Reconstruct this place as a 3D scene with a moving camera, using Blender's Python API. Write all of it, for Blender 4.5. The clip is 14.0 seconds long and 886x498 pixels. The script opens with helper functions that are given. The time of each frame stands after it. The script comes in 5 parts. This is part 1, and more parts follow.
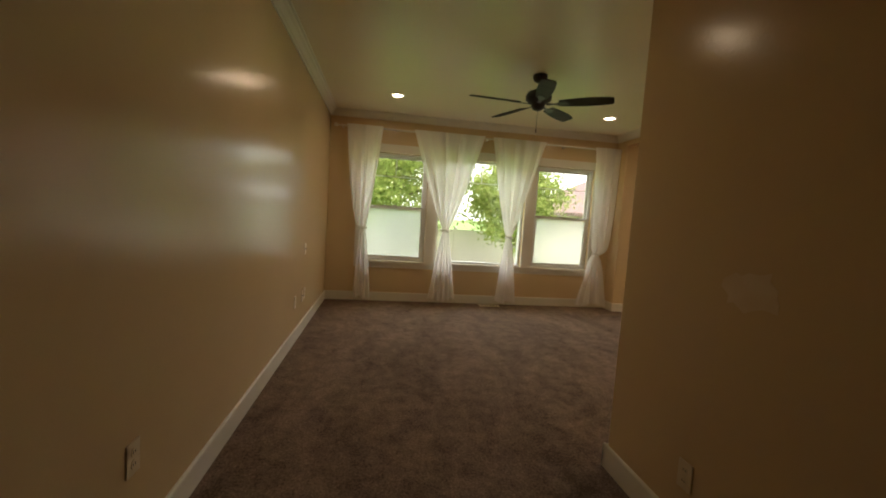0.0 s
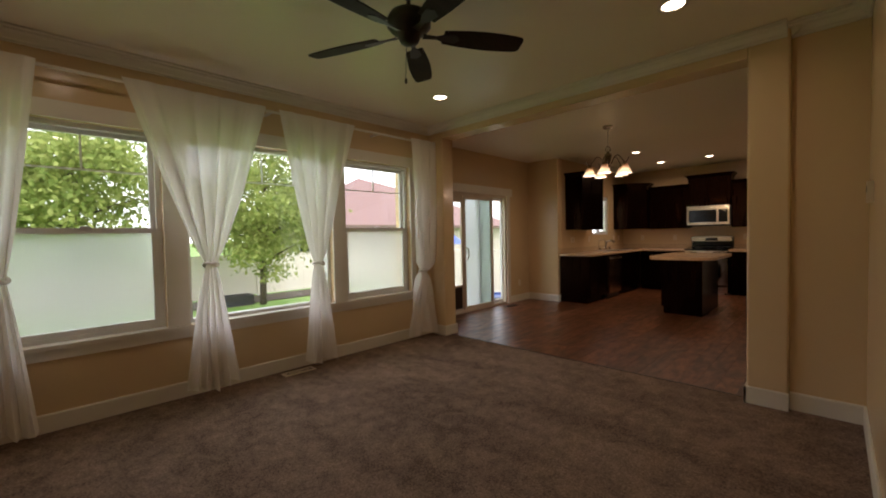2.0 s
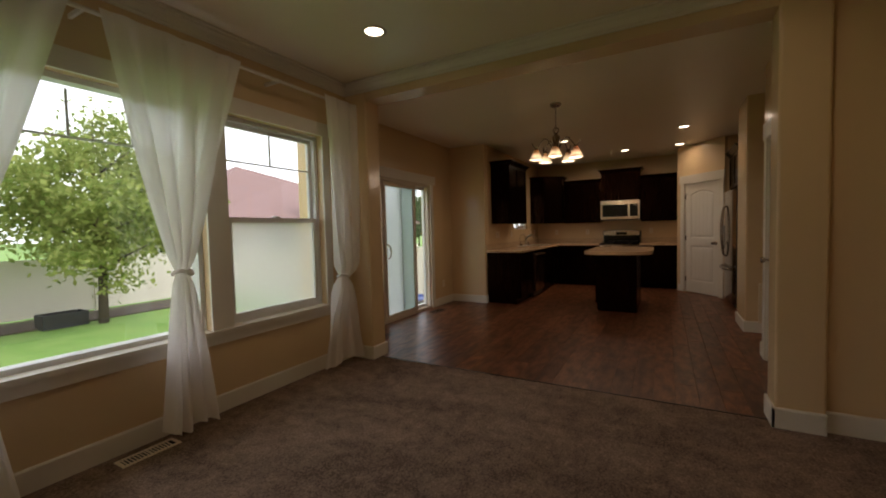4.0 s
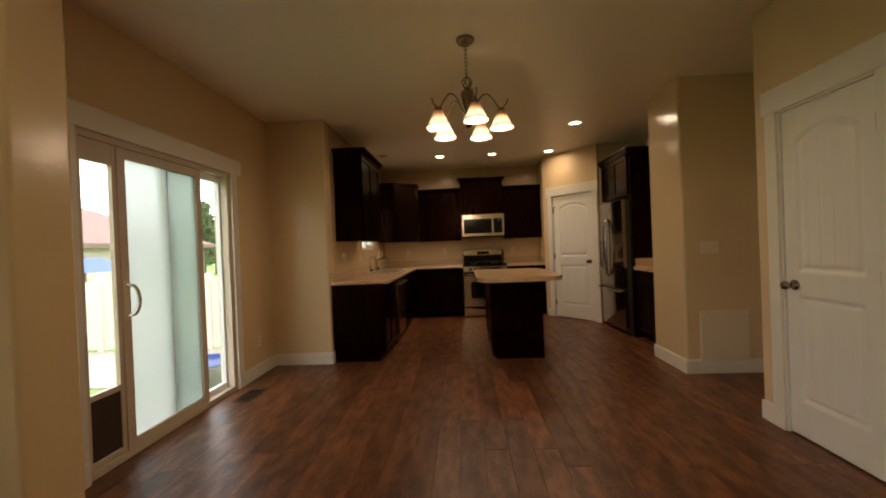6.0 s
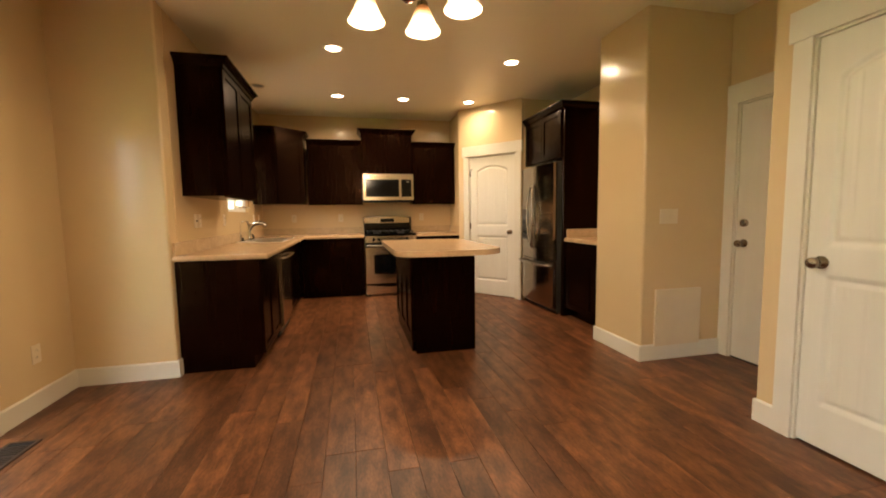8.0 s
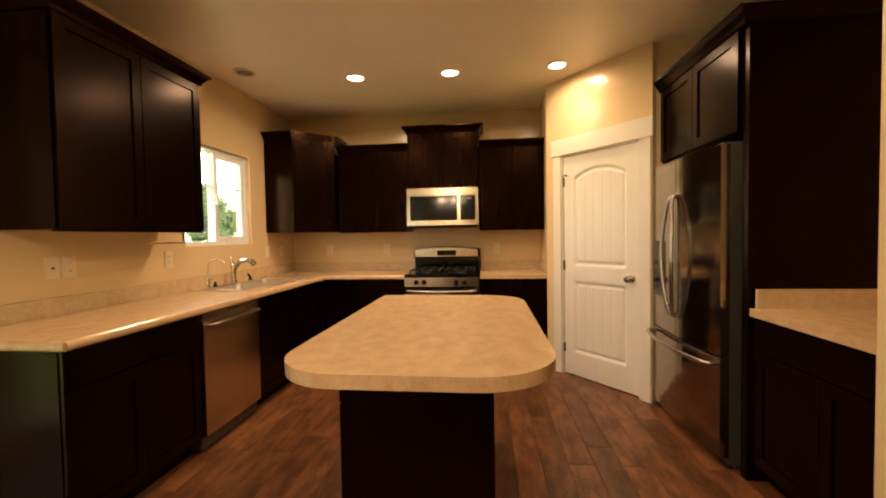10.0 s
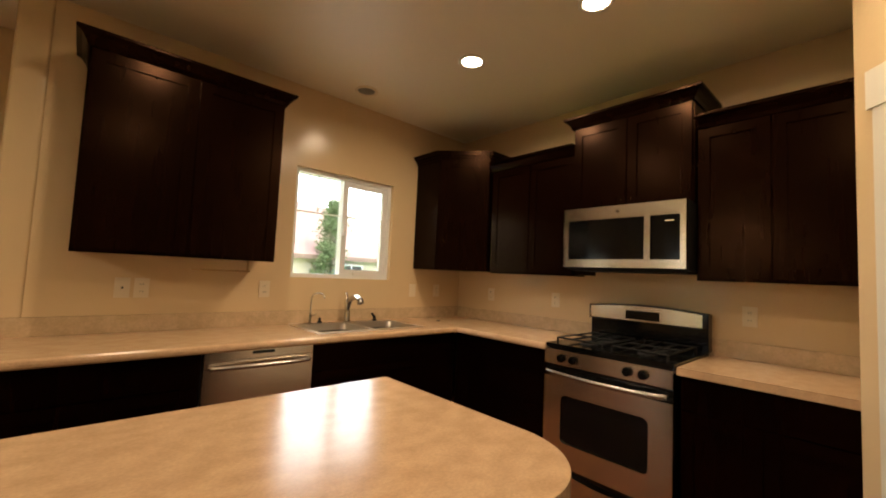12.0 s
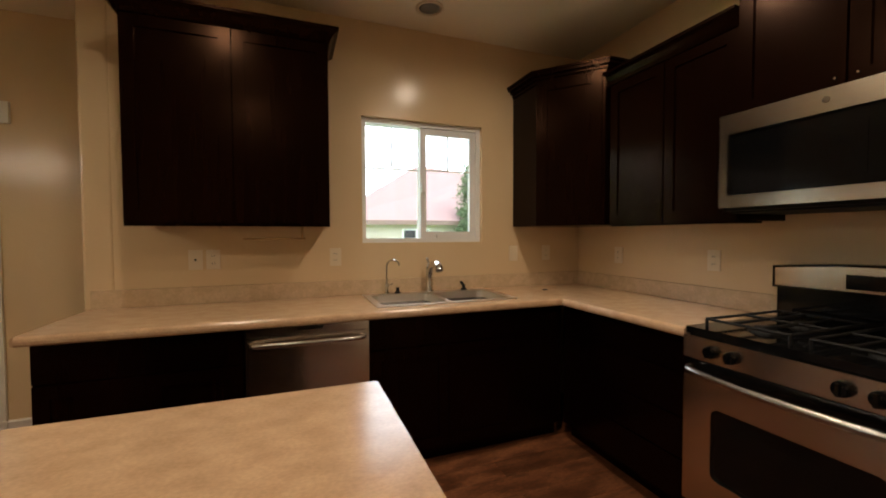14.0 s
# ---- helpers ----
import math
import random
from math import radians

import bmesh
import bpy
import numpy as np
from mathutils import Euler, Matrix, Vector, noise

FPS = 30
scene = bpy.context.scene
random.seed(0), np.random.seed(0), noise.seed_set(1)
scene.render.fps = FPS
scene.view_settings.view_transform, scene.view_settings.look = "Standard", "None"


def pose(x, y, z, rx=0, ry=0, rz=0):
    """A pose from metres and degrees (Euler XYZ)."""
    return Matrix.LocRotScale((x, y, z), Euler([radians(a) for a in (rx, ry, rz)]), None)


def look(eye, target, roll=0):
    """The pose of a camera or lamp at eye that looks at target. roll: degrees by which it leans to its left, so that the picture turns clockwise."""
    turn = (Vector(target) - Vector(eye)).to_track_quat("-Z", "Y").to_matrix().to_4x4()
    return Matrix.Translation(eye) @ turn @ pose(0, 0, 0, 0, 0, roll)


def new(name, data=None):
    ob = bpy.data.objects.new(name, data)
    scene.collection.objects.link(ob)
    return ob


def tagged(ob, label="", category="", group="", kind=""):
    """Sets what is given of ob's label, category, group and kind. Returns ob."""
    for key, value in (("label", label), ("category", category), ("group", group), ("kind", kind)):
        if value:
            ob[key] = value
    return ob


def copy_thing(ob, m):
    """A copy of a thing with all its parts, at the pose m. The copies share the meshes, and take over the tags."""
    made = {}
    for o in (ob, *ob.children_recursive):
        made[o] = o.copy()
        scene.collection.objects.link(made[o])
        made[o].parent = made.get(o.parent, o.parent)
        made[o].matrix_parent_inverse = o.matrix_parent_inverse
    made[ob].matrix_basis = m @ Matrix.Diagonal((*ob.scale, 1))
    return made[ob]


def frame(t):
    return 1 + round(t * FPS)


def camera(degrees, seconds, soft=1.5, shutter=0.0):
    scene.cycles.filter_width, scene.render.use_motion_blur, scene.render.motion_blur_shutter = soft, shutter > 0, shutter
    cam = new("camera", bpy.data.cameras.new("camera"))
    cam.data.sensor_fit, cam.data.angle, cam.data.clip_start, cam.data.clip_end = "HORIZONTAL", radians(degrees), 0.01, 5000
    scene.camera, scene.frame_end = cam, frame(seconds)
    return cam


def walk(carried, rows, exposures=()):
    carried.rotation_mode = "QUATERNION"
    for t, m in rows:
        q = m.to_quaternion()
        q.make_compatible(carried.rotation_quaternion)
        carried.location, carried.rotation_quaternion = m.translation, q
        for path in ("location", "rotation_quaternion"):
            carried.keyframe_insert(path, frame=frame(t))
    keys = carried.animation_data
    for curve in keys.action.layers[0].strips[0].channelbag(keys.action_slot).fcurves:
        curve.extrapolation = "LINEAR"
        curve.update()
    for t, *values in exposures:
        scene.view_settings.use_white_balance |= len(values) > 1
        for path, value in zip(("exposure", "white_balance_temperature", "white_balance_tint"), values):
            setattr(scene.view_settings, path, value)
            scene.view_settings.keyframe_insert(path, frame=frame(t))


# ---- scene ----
cam = camera(95.8, 14.0, soft=1.9)
PATH = [
    (0, (-6.9, -5.881, 1.313), (-6.596, -3.911, 1.152), 3.7),
    (0.5, (-6.989, -5.328, 1.297), (-6.495, -3.398, 1.119), 3.9),
    (1, (-6.985, -4.834, 1.253), (-6.222, -3.002, 1.007), 0.7),
    (1.5, (-7.001, -4.269, 1.32), (-6.035, -2.526, 1.154), -0.2),
    (2, (-7.004, -3.786, 1.309), (-5.578, -2.386, 1.243), -1.2),
    (2.2, (-7.002, -3.651, 1.318), (-5.441, -2.402, 1.252), -1.0),
    (4.3, (-6.147, -2.475, 1.279), (-4.33, -1.646, 1.172), -1.6),
    (4.5, (-5.946, -2.299, 1.305), (-4.057, -1.654, 1.171), -1.7),
    (5, (-5.43, -1.966, 1.319), (-3.479, -1.538, 1.234), -2.1),
    (5.5, (-4.918, -1.683, 1.304), (-2.929, -1.473, 1.267), -1.3),
    (6, (-4.412, -1.504, 1.266), (-2.414, -1.405, 1.253), -2.3),
    (6.5, (-4.056, -1.288, 1.329), (-2.058, -1.239, 1.406), -2.1),
    (7, (-3.827, -1.174, 1.333), (-1.829, -1.268, 1.359), -1.7),
    (7.5, (-3.687, -1.116, 1.311), (-1.693, -1.246, 1.232), -1.3),
    (8, (-3.318, -1.307, 1.201), (-1.376, -1.751, 1.028), -0.8),
    (8.2, (-3.111, -1.361, 1.262), (-1.163, -1.795, 1.14), -0.4),
    (10.3, (-1.117, -2.489, 1.311), (0.844, -2.092, 1.298), 0.0),
    (10.5, (-0.943, -2.576, 1.299), (0.983, -2.039, 1.327), 1.0),
    (11, (-0.503, -2.764, 1.293), (1.289, -1.874, 1.275), 1.1),
    (11.5, (-0.04, -2.85, 1.309), (1.648, -1.779, 1.38), 1.4),
    (12, (0.339, -2.992, 1.33), (1.677, -1.512, 1.459), 2.6),
    (12.5, (0.502, -3.119, 1.335), (1.842, -1.635, 1.276), 1.6),
    (13, (0.584, -3.126, 1.317), (1.924, -1.644, 1.219), 0.7),
    (13.5, (0.764, -2.959, 1.28), (2.002, -1.393, 1.166), -1.3),
    (14, (1.071, -2.72, 1.31), (1.774, -0.849, 1.243), -0.2),
]
EXPOSURES = [(0.0, 0.25, 6350, 11), (1.0, -0.15, 6050, 14), (2.2, -0.28, 5950, 19), (4.3, -0.74, 5950, 17), (5.0, -0.7, 5950, 17), (5.5, -0.12, 6150, 15), (6.5, 0.22, 6300, 12), (7.5, 0.98, 6350, 11), (8.2, 1.48, 6550, 10),
             (10.5, 1.22, 7200, 15), (11.5, 0.9, 6800, 14), (12.0, 0.9, 6200, 11), (12.5, 0.65, 6050, 11), (13.2, 0.47, 5500, 10), (14.0, 0.47, 5500, 10)]
walk(cam, [(t, look(eye, target, roll)) for t, eye, target, roll in PATH], EXPOSURES)

# ---- world and sun: a bright overcast day ----
SKY, SUN, CAN, LIVING_CAN, BULB = 0.14, 2.5, 4.7, 2.8, 5.5
world = bpy.data.worlds.new("world")
scene.world = world
world.use_nodes = True
wn, wl = world.node_tree.nodes, world.node_tree.links
sky = wn.new("ShaderNodeTexSky")
sky.sky_type, sky.sun_disc = "NISHITA", False
sky.sun_elevation, sky.sun_rotation = radians(52), radians(160)
sky.air_density, sky.dust_density = 1.6, 4.0
cloud = wn.new("ShaderNodeMix")
cloud.data_type = "RGBA"
cloud.inputs[0].default_value = 0.8
cloud.inputs["B"].default_value = (34.0, 33.4, 32.2, 1)
wl.new(sky.outputs[0], cloud.inputs["A"])
wl.new(cloud.outputs["Result"], wn["Background"].inputs["Color"])
wn["Background"].inputs["Strength"].default_value = SKY
sun_data = bpy.data.lights.new("sun", "SUN")
sun_data.energy, sun_data.angle, sun_data.color = SUN, radians(14), (1.0, 0.96, 0.9)
sun_ob = new("sun", sun_data)
sun_ob.matrix_world = look((5, -12, 17), (0, 0, 0))


# ---- materials ----
def material(name, col, rough=0.6, col2=None, scale=8.0, bump=0.0, bump_scale=60.0, metallic=0.0, spec=0.5,
             fine=0.0, detail=4.0, stretch=(1, 1, 1), coat=0.0, rough_var=0.0, random_value=0.0, spots=None):
    m = bpy.data.materials.new(name)
    m.use_nodes = True
    nt = m.node_tree
    b = nt.nodes["Principled BSDF"]
    b.inputs["Roughness"].default_value = rough
    b.inputs["Metallic"].default_value = metallic
    b.inputs["Specular IOR Level"].default_value = spec
    b.inputs["Coat Weight"].default_value = coat
    b.inputs["Coat Roughness"].default_value = 0.15
    tc = nt.nodes.new("ShaderNodeTexCoord")
    mp = nt.nodes.new("ShaderNodeMapping")
    mp.inputs["Scale"].default_value = stretch
    nt.links.new(tc.outputs["Object"], mp.inputs["Vector"])
    n = nt.nodes.new("ShaderNodeTexNoise")
    n.inputs["Scale"].default_value, n.inputs["Detail"].default_value = scale, detail
    nt.links.new(mp.outputs[0], n.inputs["Vector"])
    mix = nt.nodes.new("ShaderNodeMix")
    mix.data_type = "RGBA"
    mix.inputs["A"].default_value = (*col, 1)
    mix.inputs["B"].default_value = (*(col2 or [c * 0.88 for c in col]), 1)
    ramp = nt.nodes.new("ShaderNodeMapRange")
    ramp.inputs[1].default_value, ramp.inputs[2].default_value = 0.35, 0.65
    nt.links.new(n.outputs["Fac"], ramp.inputs[0])
    nt.links.new(ramp.outputs[0], mix.inputs[0])
    out = mix.outputs["Result"]
    f = nt.nodes.new("ShaderNodeTexNoise")
    f.inputs["Scale"].default_value, f.inputs["Detail"].default_value = bump_scale, 3.0
    nt.links.new(mp.outputs[0], f.inputs["Vector"])
    if fine or random_value:
        hsv = nt.nodes.new("ShaderNodeHueSaturation")
        nt.links.new(out, hsv.inputs["Color"])
        val = nt.nodes.new("ShaderNodeMapRange")
        val.inputs[3].default_value, val.inputs[4].default_value = 1 - fine, 1 + fine
        val.inputs[1].default_value, val.inputs[2].default_value = 0.3, 0.7
        nt.links.new(f.outputs["Fac"], val.inputs[0])
        src = val.outputs[0]
        if random_value:
            info = nt.nodes.new("ShaderNodeObjectInfo")
            r = nt.nodes.new("ShaderNodeMapRange")
            r.inputs[3].default_value, r.inputs[4].default_value = 1 - random_value, 1 + random_value
            nt.links.new(info.outputs["Random"], r.inputs[0])
            shift = nt.nodes.new("ShaderNodeVectorMath")
            shift.operation = "SCALE"
            shift.inputs[0].default_value = (37.0, 19.0, 11.0)
            nt.links.new(info.outputs["Random"], shift.inputs["Scale"])
            nt.links.new(shift.outputs[0], mp.inputs["Location"])
            mul = nt.nodes.new("ShaderNodeMath")
            mul.operation = "MULTIPLY"
            nt.links.new(r.outputs[0], mul.inputs[0])
            nt.links.new(src, mul.inputs[1])
            src = mul.outputs[0]
        nt.links.new(src, hsv.inputs["Value"])
        out = hsv.outputs[0]
    nt.links.new(out, b.inputs["Base Color"])
    if rough_var:
        rr = nt.nodes.new("ShaderNodeMapRange")
        rr.inputs[3].default_value, rr.inputs[4].default_value = rough - rough_var, rough + rough_var
        nt.links.new(n.outputs["Fac"], rr.inputs[0])
        nt.links.new(rr.outputs[0], b.inputs["Roughness"])
    if bump:
        bp = nt.nodes.new("ShaderNodeBump")
        bp.inputs["Strength"].default_value, bp.inputs["Distance"].default_value = bump, 0.004
        nt.links.new(f.outputs["Fac"], bp.inputs["Height"])
        nt.links.new(bp.outputs[0], b.inputs["Normal"])
    return m


def emitter(name, col, strength):
    m = material(name, (0.9, 0.9, 0.9), 0.5)
    b = m.node_tree.nodes["Principled BSDF"]
    b.inputs["Emission Color"].default_value, b.inputs["Emission Strength"].default_value = (*col, 1), strength
    return m


def sheet_material(name, col, clear, translucent=1.0):
    "A thin sheet that scatters light through itself: cloth or film."
    m = bpy.data.materials.new(name)
    m.use_nodes = True
    nt = m.node_tree
    nt.nodes.remove(nt.nodes["Principled BSDF"])
    out = nt.nodes["Material Output"]
    d, t, c = nt.nodes.new("ShaderNodeBsdfDiffuse"), nt.nodes.new("ShaderNodeBsdfTranslucent"), nt.nodes.new("ShaderNodeBsdfTransparent")
    d.inputs[0].default_value = t.inputs[0].default_value = (*col, 1)
    a, b = nt.nodes.new("ShaderNodeMixShader"), nt.nodes.new("ShaderNodeMixShader")
    a.inputs[0].default_value, b.inputs[0].default_value = translucent, clear
    nt.links.new(d.outputs[0], a.inputs[1]), nt.links.new(t.outputs[0], a.inputs[2])
    nt.links.new(a.outputs[0], b.inputs[1]), nt.links.new(c.outputs[0], b.inputs[2])
    nt.links.new(b.outputs[0], out.inputs[0])
    tc, mp = nt.nodes.new("ShaderNodeTexCoord"), nt.nodes.new("ShaderNodeMapping")
    nt.links.new(tc.outputs["Object"], mp.inputs[0])
    n, r = nt.nodes.new("ShaderNodeTexNoise"), nt.nodes.new("ShaderNodeBump")
    n.inputs["Scale"].default_value = 220.0
    nt.links.new(mp.outputs[0], n.inputs["Vector"])
    nt.links.new(n.outputs["Fac"], r.inputs["Height"])
    r.inputs["Strength"].default_value, r.inputs["Distance"].default_value = 0.3, 0.002
    nt.links.new(r.outputs[0], d.inputs["Normal"]), nt.links.new(r.outputs[0], t.inputs["Normal"])
    return m


def glass_material(name, tint=(1, 1, 1)):
    m = bpy.data.materials.new(name)
    m.use_nodes = True
    nt = m.node_tree
    nt.nodes.remove(nt.nodes["Principled BSDF"])
    g, t, mix = (nt.nodes.new("ShaderNode" + k) for k in ("BsdfGlossy", "BsdfTransparent", "MixShader"))
    g.inputs["Roughness"].default_value = 0.02
    t.inputs[0].default_value = (*tint, 1)
    mix.inputs[0].default_value = 0.05
    nt.links.new(t.outputs[0], mix.inputs[1]), nt.links.new(g.outputs[0], mix.inputs[2])
    nt.links.new(mix.outputs[0], nt.nodes["Material Output"].inputs[0])
    return m


def film_material(name, col, see):
    "Glass under a patterned frosted film: scattered light and a blurred view."
    m = bpy.data.materials.new(name)
    m.use_nodes = True
    nt = m.node_tree
    nt.nodes.remove(nt.nodes["Principled BSDF"])
    t, r, mix = (nt.nodes.new("ShaderNode" + k) for k in ("BsdfTranslucent", "BsdfRefraction", "MixShader"))
    t.inputs[0].default_value = r.inputs[0].default_value = (*col, 1)
    r.inputs["Roughness"].default_value, r.inputs["IOR"].default_value = 0.55, 1.12
    tc, a, b = nt.nodes.new("ShaderNodeTexCoord"), nt.nodes.new("ShaderNodeMapping"), nt.nodes.new("ShaderNodeMapping")
    a.inputs["Rotation"].default_value = (radians(90), 0, 0)
    b.inputs["Rotation"].default_value = (0, 0, radians(42))
    br, mr = nt.nodes.new("ShaderNodeTexBrick"), nt.nodes.new("ShaderNodeMapRange")
    br.inputs["Color1"].default_value = br.inputs["Color2"].default_value = (1, 1, 1, 1)
    br.inputs["Mortar"].default_value = (0, 0, 0, 1)
    br.inputs["Scale"].default_value, br.inputs["Mortar Size"].default_value = 13.0, 0.05
    nt.links.new(tc.outputs["Object"], a.inputs[0]), nt.links.new(a.outputs[0], b.inputs[0]), nt.links.new(b.outputs[0], br.inputs["Vector"])
    mr.inputs[3].default_value, mr.inputs[4].default_value = see + 0.38, see
    nt.links.new(br.outputs["Color"], mr.inputs[0]), nt.links.new(mr.outputs[0], mix.inputs[0])
    nt.links.new(t.outputs[0], mix.inputs[1]), nt.links.new(r.outputs[0], mix.inputs[2])
    nt.links.new(mix.outputs[0], nt.nodes["Material Output"].inputs[0])
    return m


def wood_material(name, a, b, rough, random_value=0.0, scale=1.0, coat=0.0, bump=0.15, stretch=(0.35, 3.2, 3.2), fine=0.22):
    "Grain that runs along local x."
    return material(name, a, rough, b, scale=3.5 * scale, bump=bump, bump_scale=26 * scale, fine=fine, stretch=stretch, detail=6,
                    random_value=random_value, rough_var=0.06, coat=coat)


def carpet_material(name, light, dark):
    "Cut pile: tufts, clumps of tufts that lean together, and broad vacuum strokes."
    m = bpy.data.materials.new(name)
    m.use_nodes = True
    nt = m.node_tree
    b = nt.nodes["Principled BSDF"]
    b.inputs["Roughness"].default_value, b.inputs["Specular IOR Level"].default_value = 0.95, 0.08
    tc = nt.nodes.new("ShaderNodeTexCoord")
    total = None
    for scale, detail, weight, stretch in ((1.5, 3.0, 0.27, (1.6, 0.6, 1)), (9.0, 5.0, 0.33, (1, 1, 1)), (80.0, 4.0, 0.63, (1, 1, 1))):
        mp, n, w = nt.nodes.new("ShaderNodeMapping"), nt.nodes.new("ShaderNodeTexNoise"), nt.nodes.new("ShaderNodeMath")
        mp.inputs["Scale"].default_value = stretch
        n.inputs["Scale"].default_value, n.inputs["Detail"].default_value, n.inputs["Roughness"].default_value = scale, detail, 0.72
        n.inputs["Distortion"].default_value = 0.6
        w.operation = "MULTIPLY_ADD"
        w.inputs[1].default_value = weight
        nt.links.new(tc.outputs["Object"], mp.inputs[0]), nt.links.new(mp.outputs[0], n.inputs["Vector"]), nt.links.new(n.outputs["Fac"], w.inputs[0])
        if total:
            nt.links.new(total, w.inputs[2])
        else:
            w.inputs[2].default_value = 0.0
        total = w.outputs[0]
    mr, mix, bp = (nt.nodes.new("ShaderNode" + k) for k in ("MapRange", "Mix", "Bump"))
    mr.inputs[1].default_value, mr.inputs[2].default_value = 0.52, 0.76
    mix.data_type = "RGBA"
    mix.inputs["A"].default_value, mix.inputs["B"].default_value = (*dark, 1), (*light, 1)
    bp.inputs["Strength"].default_value, bp.inputs["Distance"].default_value = 0.9, 0.012
    nt.links.new(total, mr.inputs[0]), nt.links.new(mr.outputs[0], mix.inputs[0]), nt.links.new(mix.outputs["Result"], b.inputs["Base Color"])
    nt.links.new(total, bp.inputs["Height"]), nt.links.new(bp.outputs[0], b.inputs["Normal"])
    return m


paint = material("wall_paint", (0.72, 0.54, 0.315), 0.2, (0.69, 0.515, 0.298), scale=1.3, bump=0.16, bump_scale=55, spec=0.34, rough_var=0.05)
ceiling_paint = material("ceiling_paint", (0.86, 0.765, 0.59), 0.36, (0.84, 0.745, 0.57), scale=1.1, bump=0.14, bump_scale=45, spec=0.4)
trim = material("trim_paint", (0.78, 0.73, 0.63), 0.32, (0.75, 0.7, 0.6), scale=3, bump=0.04, bump_scale=40)
door_paint = material("door_paint", (0.8, 0.76, 0.67), 0.34, (0.77, 0.73, 0.64), scale=3, bump=0.05, bump_scale=90, stretch=(4, 4, 0.6))
vinyl = material("window_vinyl", (0.8, 0.8, 0.78), 0.35, (0.76, 0.76, 0.74), scale=4)
slider_vinyl = material("slider_vinyl", (0.62, 0.52, 0.4), 0.4, (0.58, 0.48, 0.37), scale=4)
espresso = material("espresso_wood", (0.0048, 0.0013, 0.0006), 0.235, (0.0032, 0.0009, 0.0004), scale=3, stretch=(7, 7, 0.6), spec=0.125, rough_var=0.025, detail=8)
espresso.node_tree.nodes["Principled BSDF"].inputs["Specular Tint"].default_value = (1.0, 0.5, 0.26, 1)
plank_wood = wood_material("plank_wood", (0.195, 0.076, 0.031), (0.076, 0.027, 0.011), 0.35, 0.3, bump=0.05, stretch=(1.5, 4.2, 4.2), fine=0.3)
plank_wood.node_tree.nodes["Principled BSDF"].inputs["Specular IOR Level"].default_value = 0.32
joint_dark = material("joint", (0.02, 0.012, 0.008), 0.8)
carpet_mat = carpet_material("carpet", (0.37, 0.262, 0.195), (0.11, 0.075, 0.054))
laminate = material("laminate", (0.64, 0.43, 0.25), 0.2, (0.545, 0.355, 0.20), scale=15, bump=0.01, bump_scale=130, fine=0.08, detail=12, stretch=(0.9, 1.3, 1), rough_var=0.03, spec=1.0)
splash = material("backsplash", (0.66, 0.485, 0.30), 0.25, (0.57, 0.415, 0.25), scale=20, fine=0.07, bump_scale=90, detail=8)
steel = material("steel", (0.76, 0.655, 0.52), 0.2, (0.73, 0.625, 0.495), scale=5, metallic=1.0, rough_var=0.02)
dark_steel = material("dark_steel", (0.36, 0.315, 0.27), 0.13, (0.34, 0.30, 0.258), scale=4, metallic=1.0, rough_var=0.02)
grey_side = material("fridge_side", (0.06, 0.055, 0.045), 0.45, (0.05, 0.045, 0.04), bump=0.1, bump_scale=300)
black_gloss = material("black_gloss", (0.004, 0.004, 0.004), 0.1, (0.003, 0.003, 0.003), spec=0.35)
black_iron = material("black_iron", (0.008, 0.0075, 0.007), 0.6, (0.012, 0.011, 0.010), bump=0.2, bump_scale=200, spec=0.2)
bar_steel = material("bar_steel", (0.5, 0.47, 0.43), 0.24, (0.47, 0.44, 0.41), metallic=1.0, scale=3)
sink_steel = material("sink_steel", (0.74, 0.70, 0.64), 0.3, (0.70, 0.66, 0.6), scale=6, metallic=1.0, rough_var=0.04)
chrome = material("chrome", (0.7, 0.69, 0.66), 0.14, (0.66, 0.65, 0.62), metallic=1.0)
nickel = material("brushed_nickel", (0.33, 0.275, 0.215), 0.24, (0.28, 0.235, 0.18), metallic=1.0, scale=14)
brass = material("brass", (0.5, 0.33, 0.15), 0.3, (0.42, 0.28, 0.13), metallic=1.0, scale=12)
bronze = material("fan_bronze", (0.022, 0.016, 0.013), 0.38, (0.014, 0.011, 0.009), scale=10)
blade_wood = wood_material("blade_wood", (0.03, 0.016, 0.010), (0.014, 0.008, 0.005), 0.6)
blade_wood.node_tree.nodes["Principled BSDF"].inputs["Specular IOR Level"].default_value = 0.2
plate_mat = material("wall_plate", (0.76, 0.64, 0.46), 0.35, (0.74, 0.62, 0.445))
vent_brown = material("vent_brown", (0.05, 0.032, 0.022), 0.4, (0.035, 0.022, 0.016), metallic=0.3)
hole_dark = material("slot_dark", (0.01, 0.009, 0.008), 0.8)
curtain_cloth = sheet_material("curtain_cloth", (0.95, 0.92, 0.88), 0.05, 0.5)
film = film_material("frosted_film", (0.80, 0.805, 0.785), 0.6)
film_door = film_material("frosted_door_film", (0.63, 0.65, 0.64), 0.35)
film_green = film_material("frosted_film_overlap", (0.50, 0.545, 0.515), 0.32)
clear = glass_material("clear_glass", (0.97, 0.98, 0.97))
shade_glass = sheet_material("shade_glass", (0.93, 0.86, 0.74), 0.0, 0.6)
nt = shade_glass.node_tree
tc, sep, mr, mix = (nt.nodes.new("ShaderNode" + k) for k in ("TexCoord", "SeparateXYZ", "MapRange", "Mix"))
mix.data_type = "RGBA"
mix.inputs["A"].default_value, mix.inputs["B"].default_value = (0.95, 0.9, 0.8, 1), (0.36, 0.23, 0.13, 1)
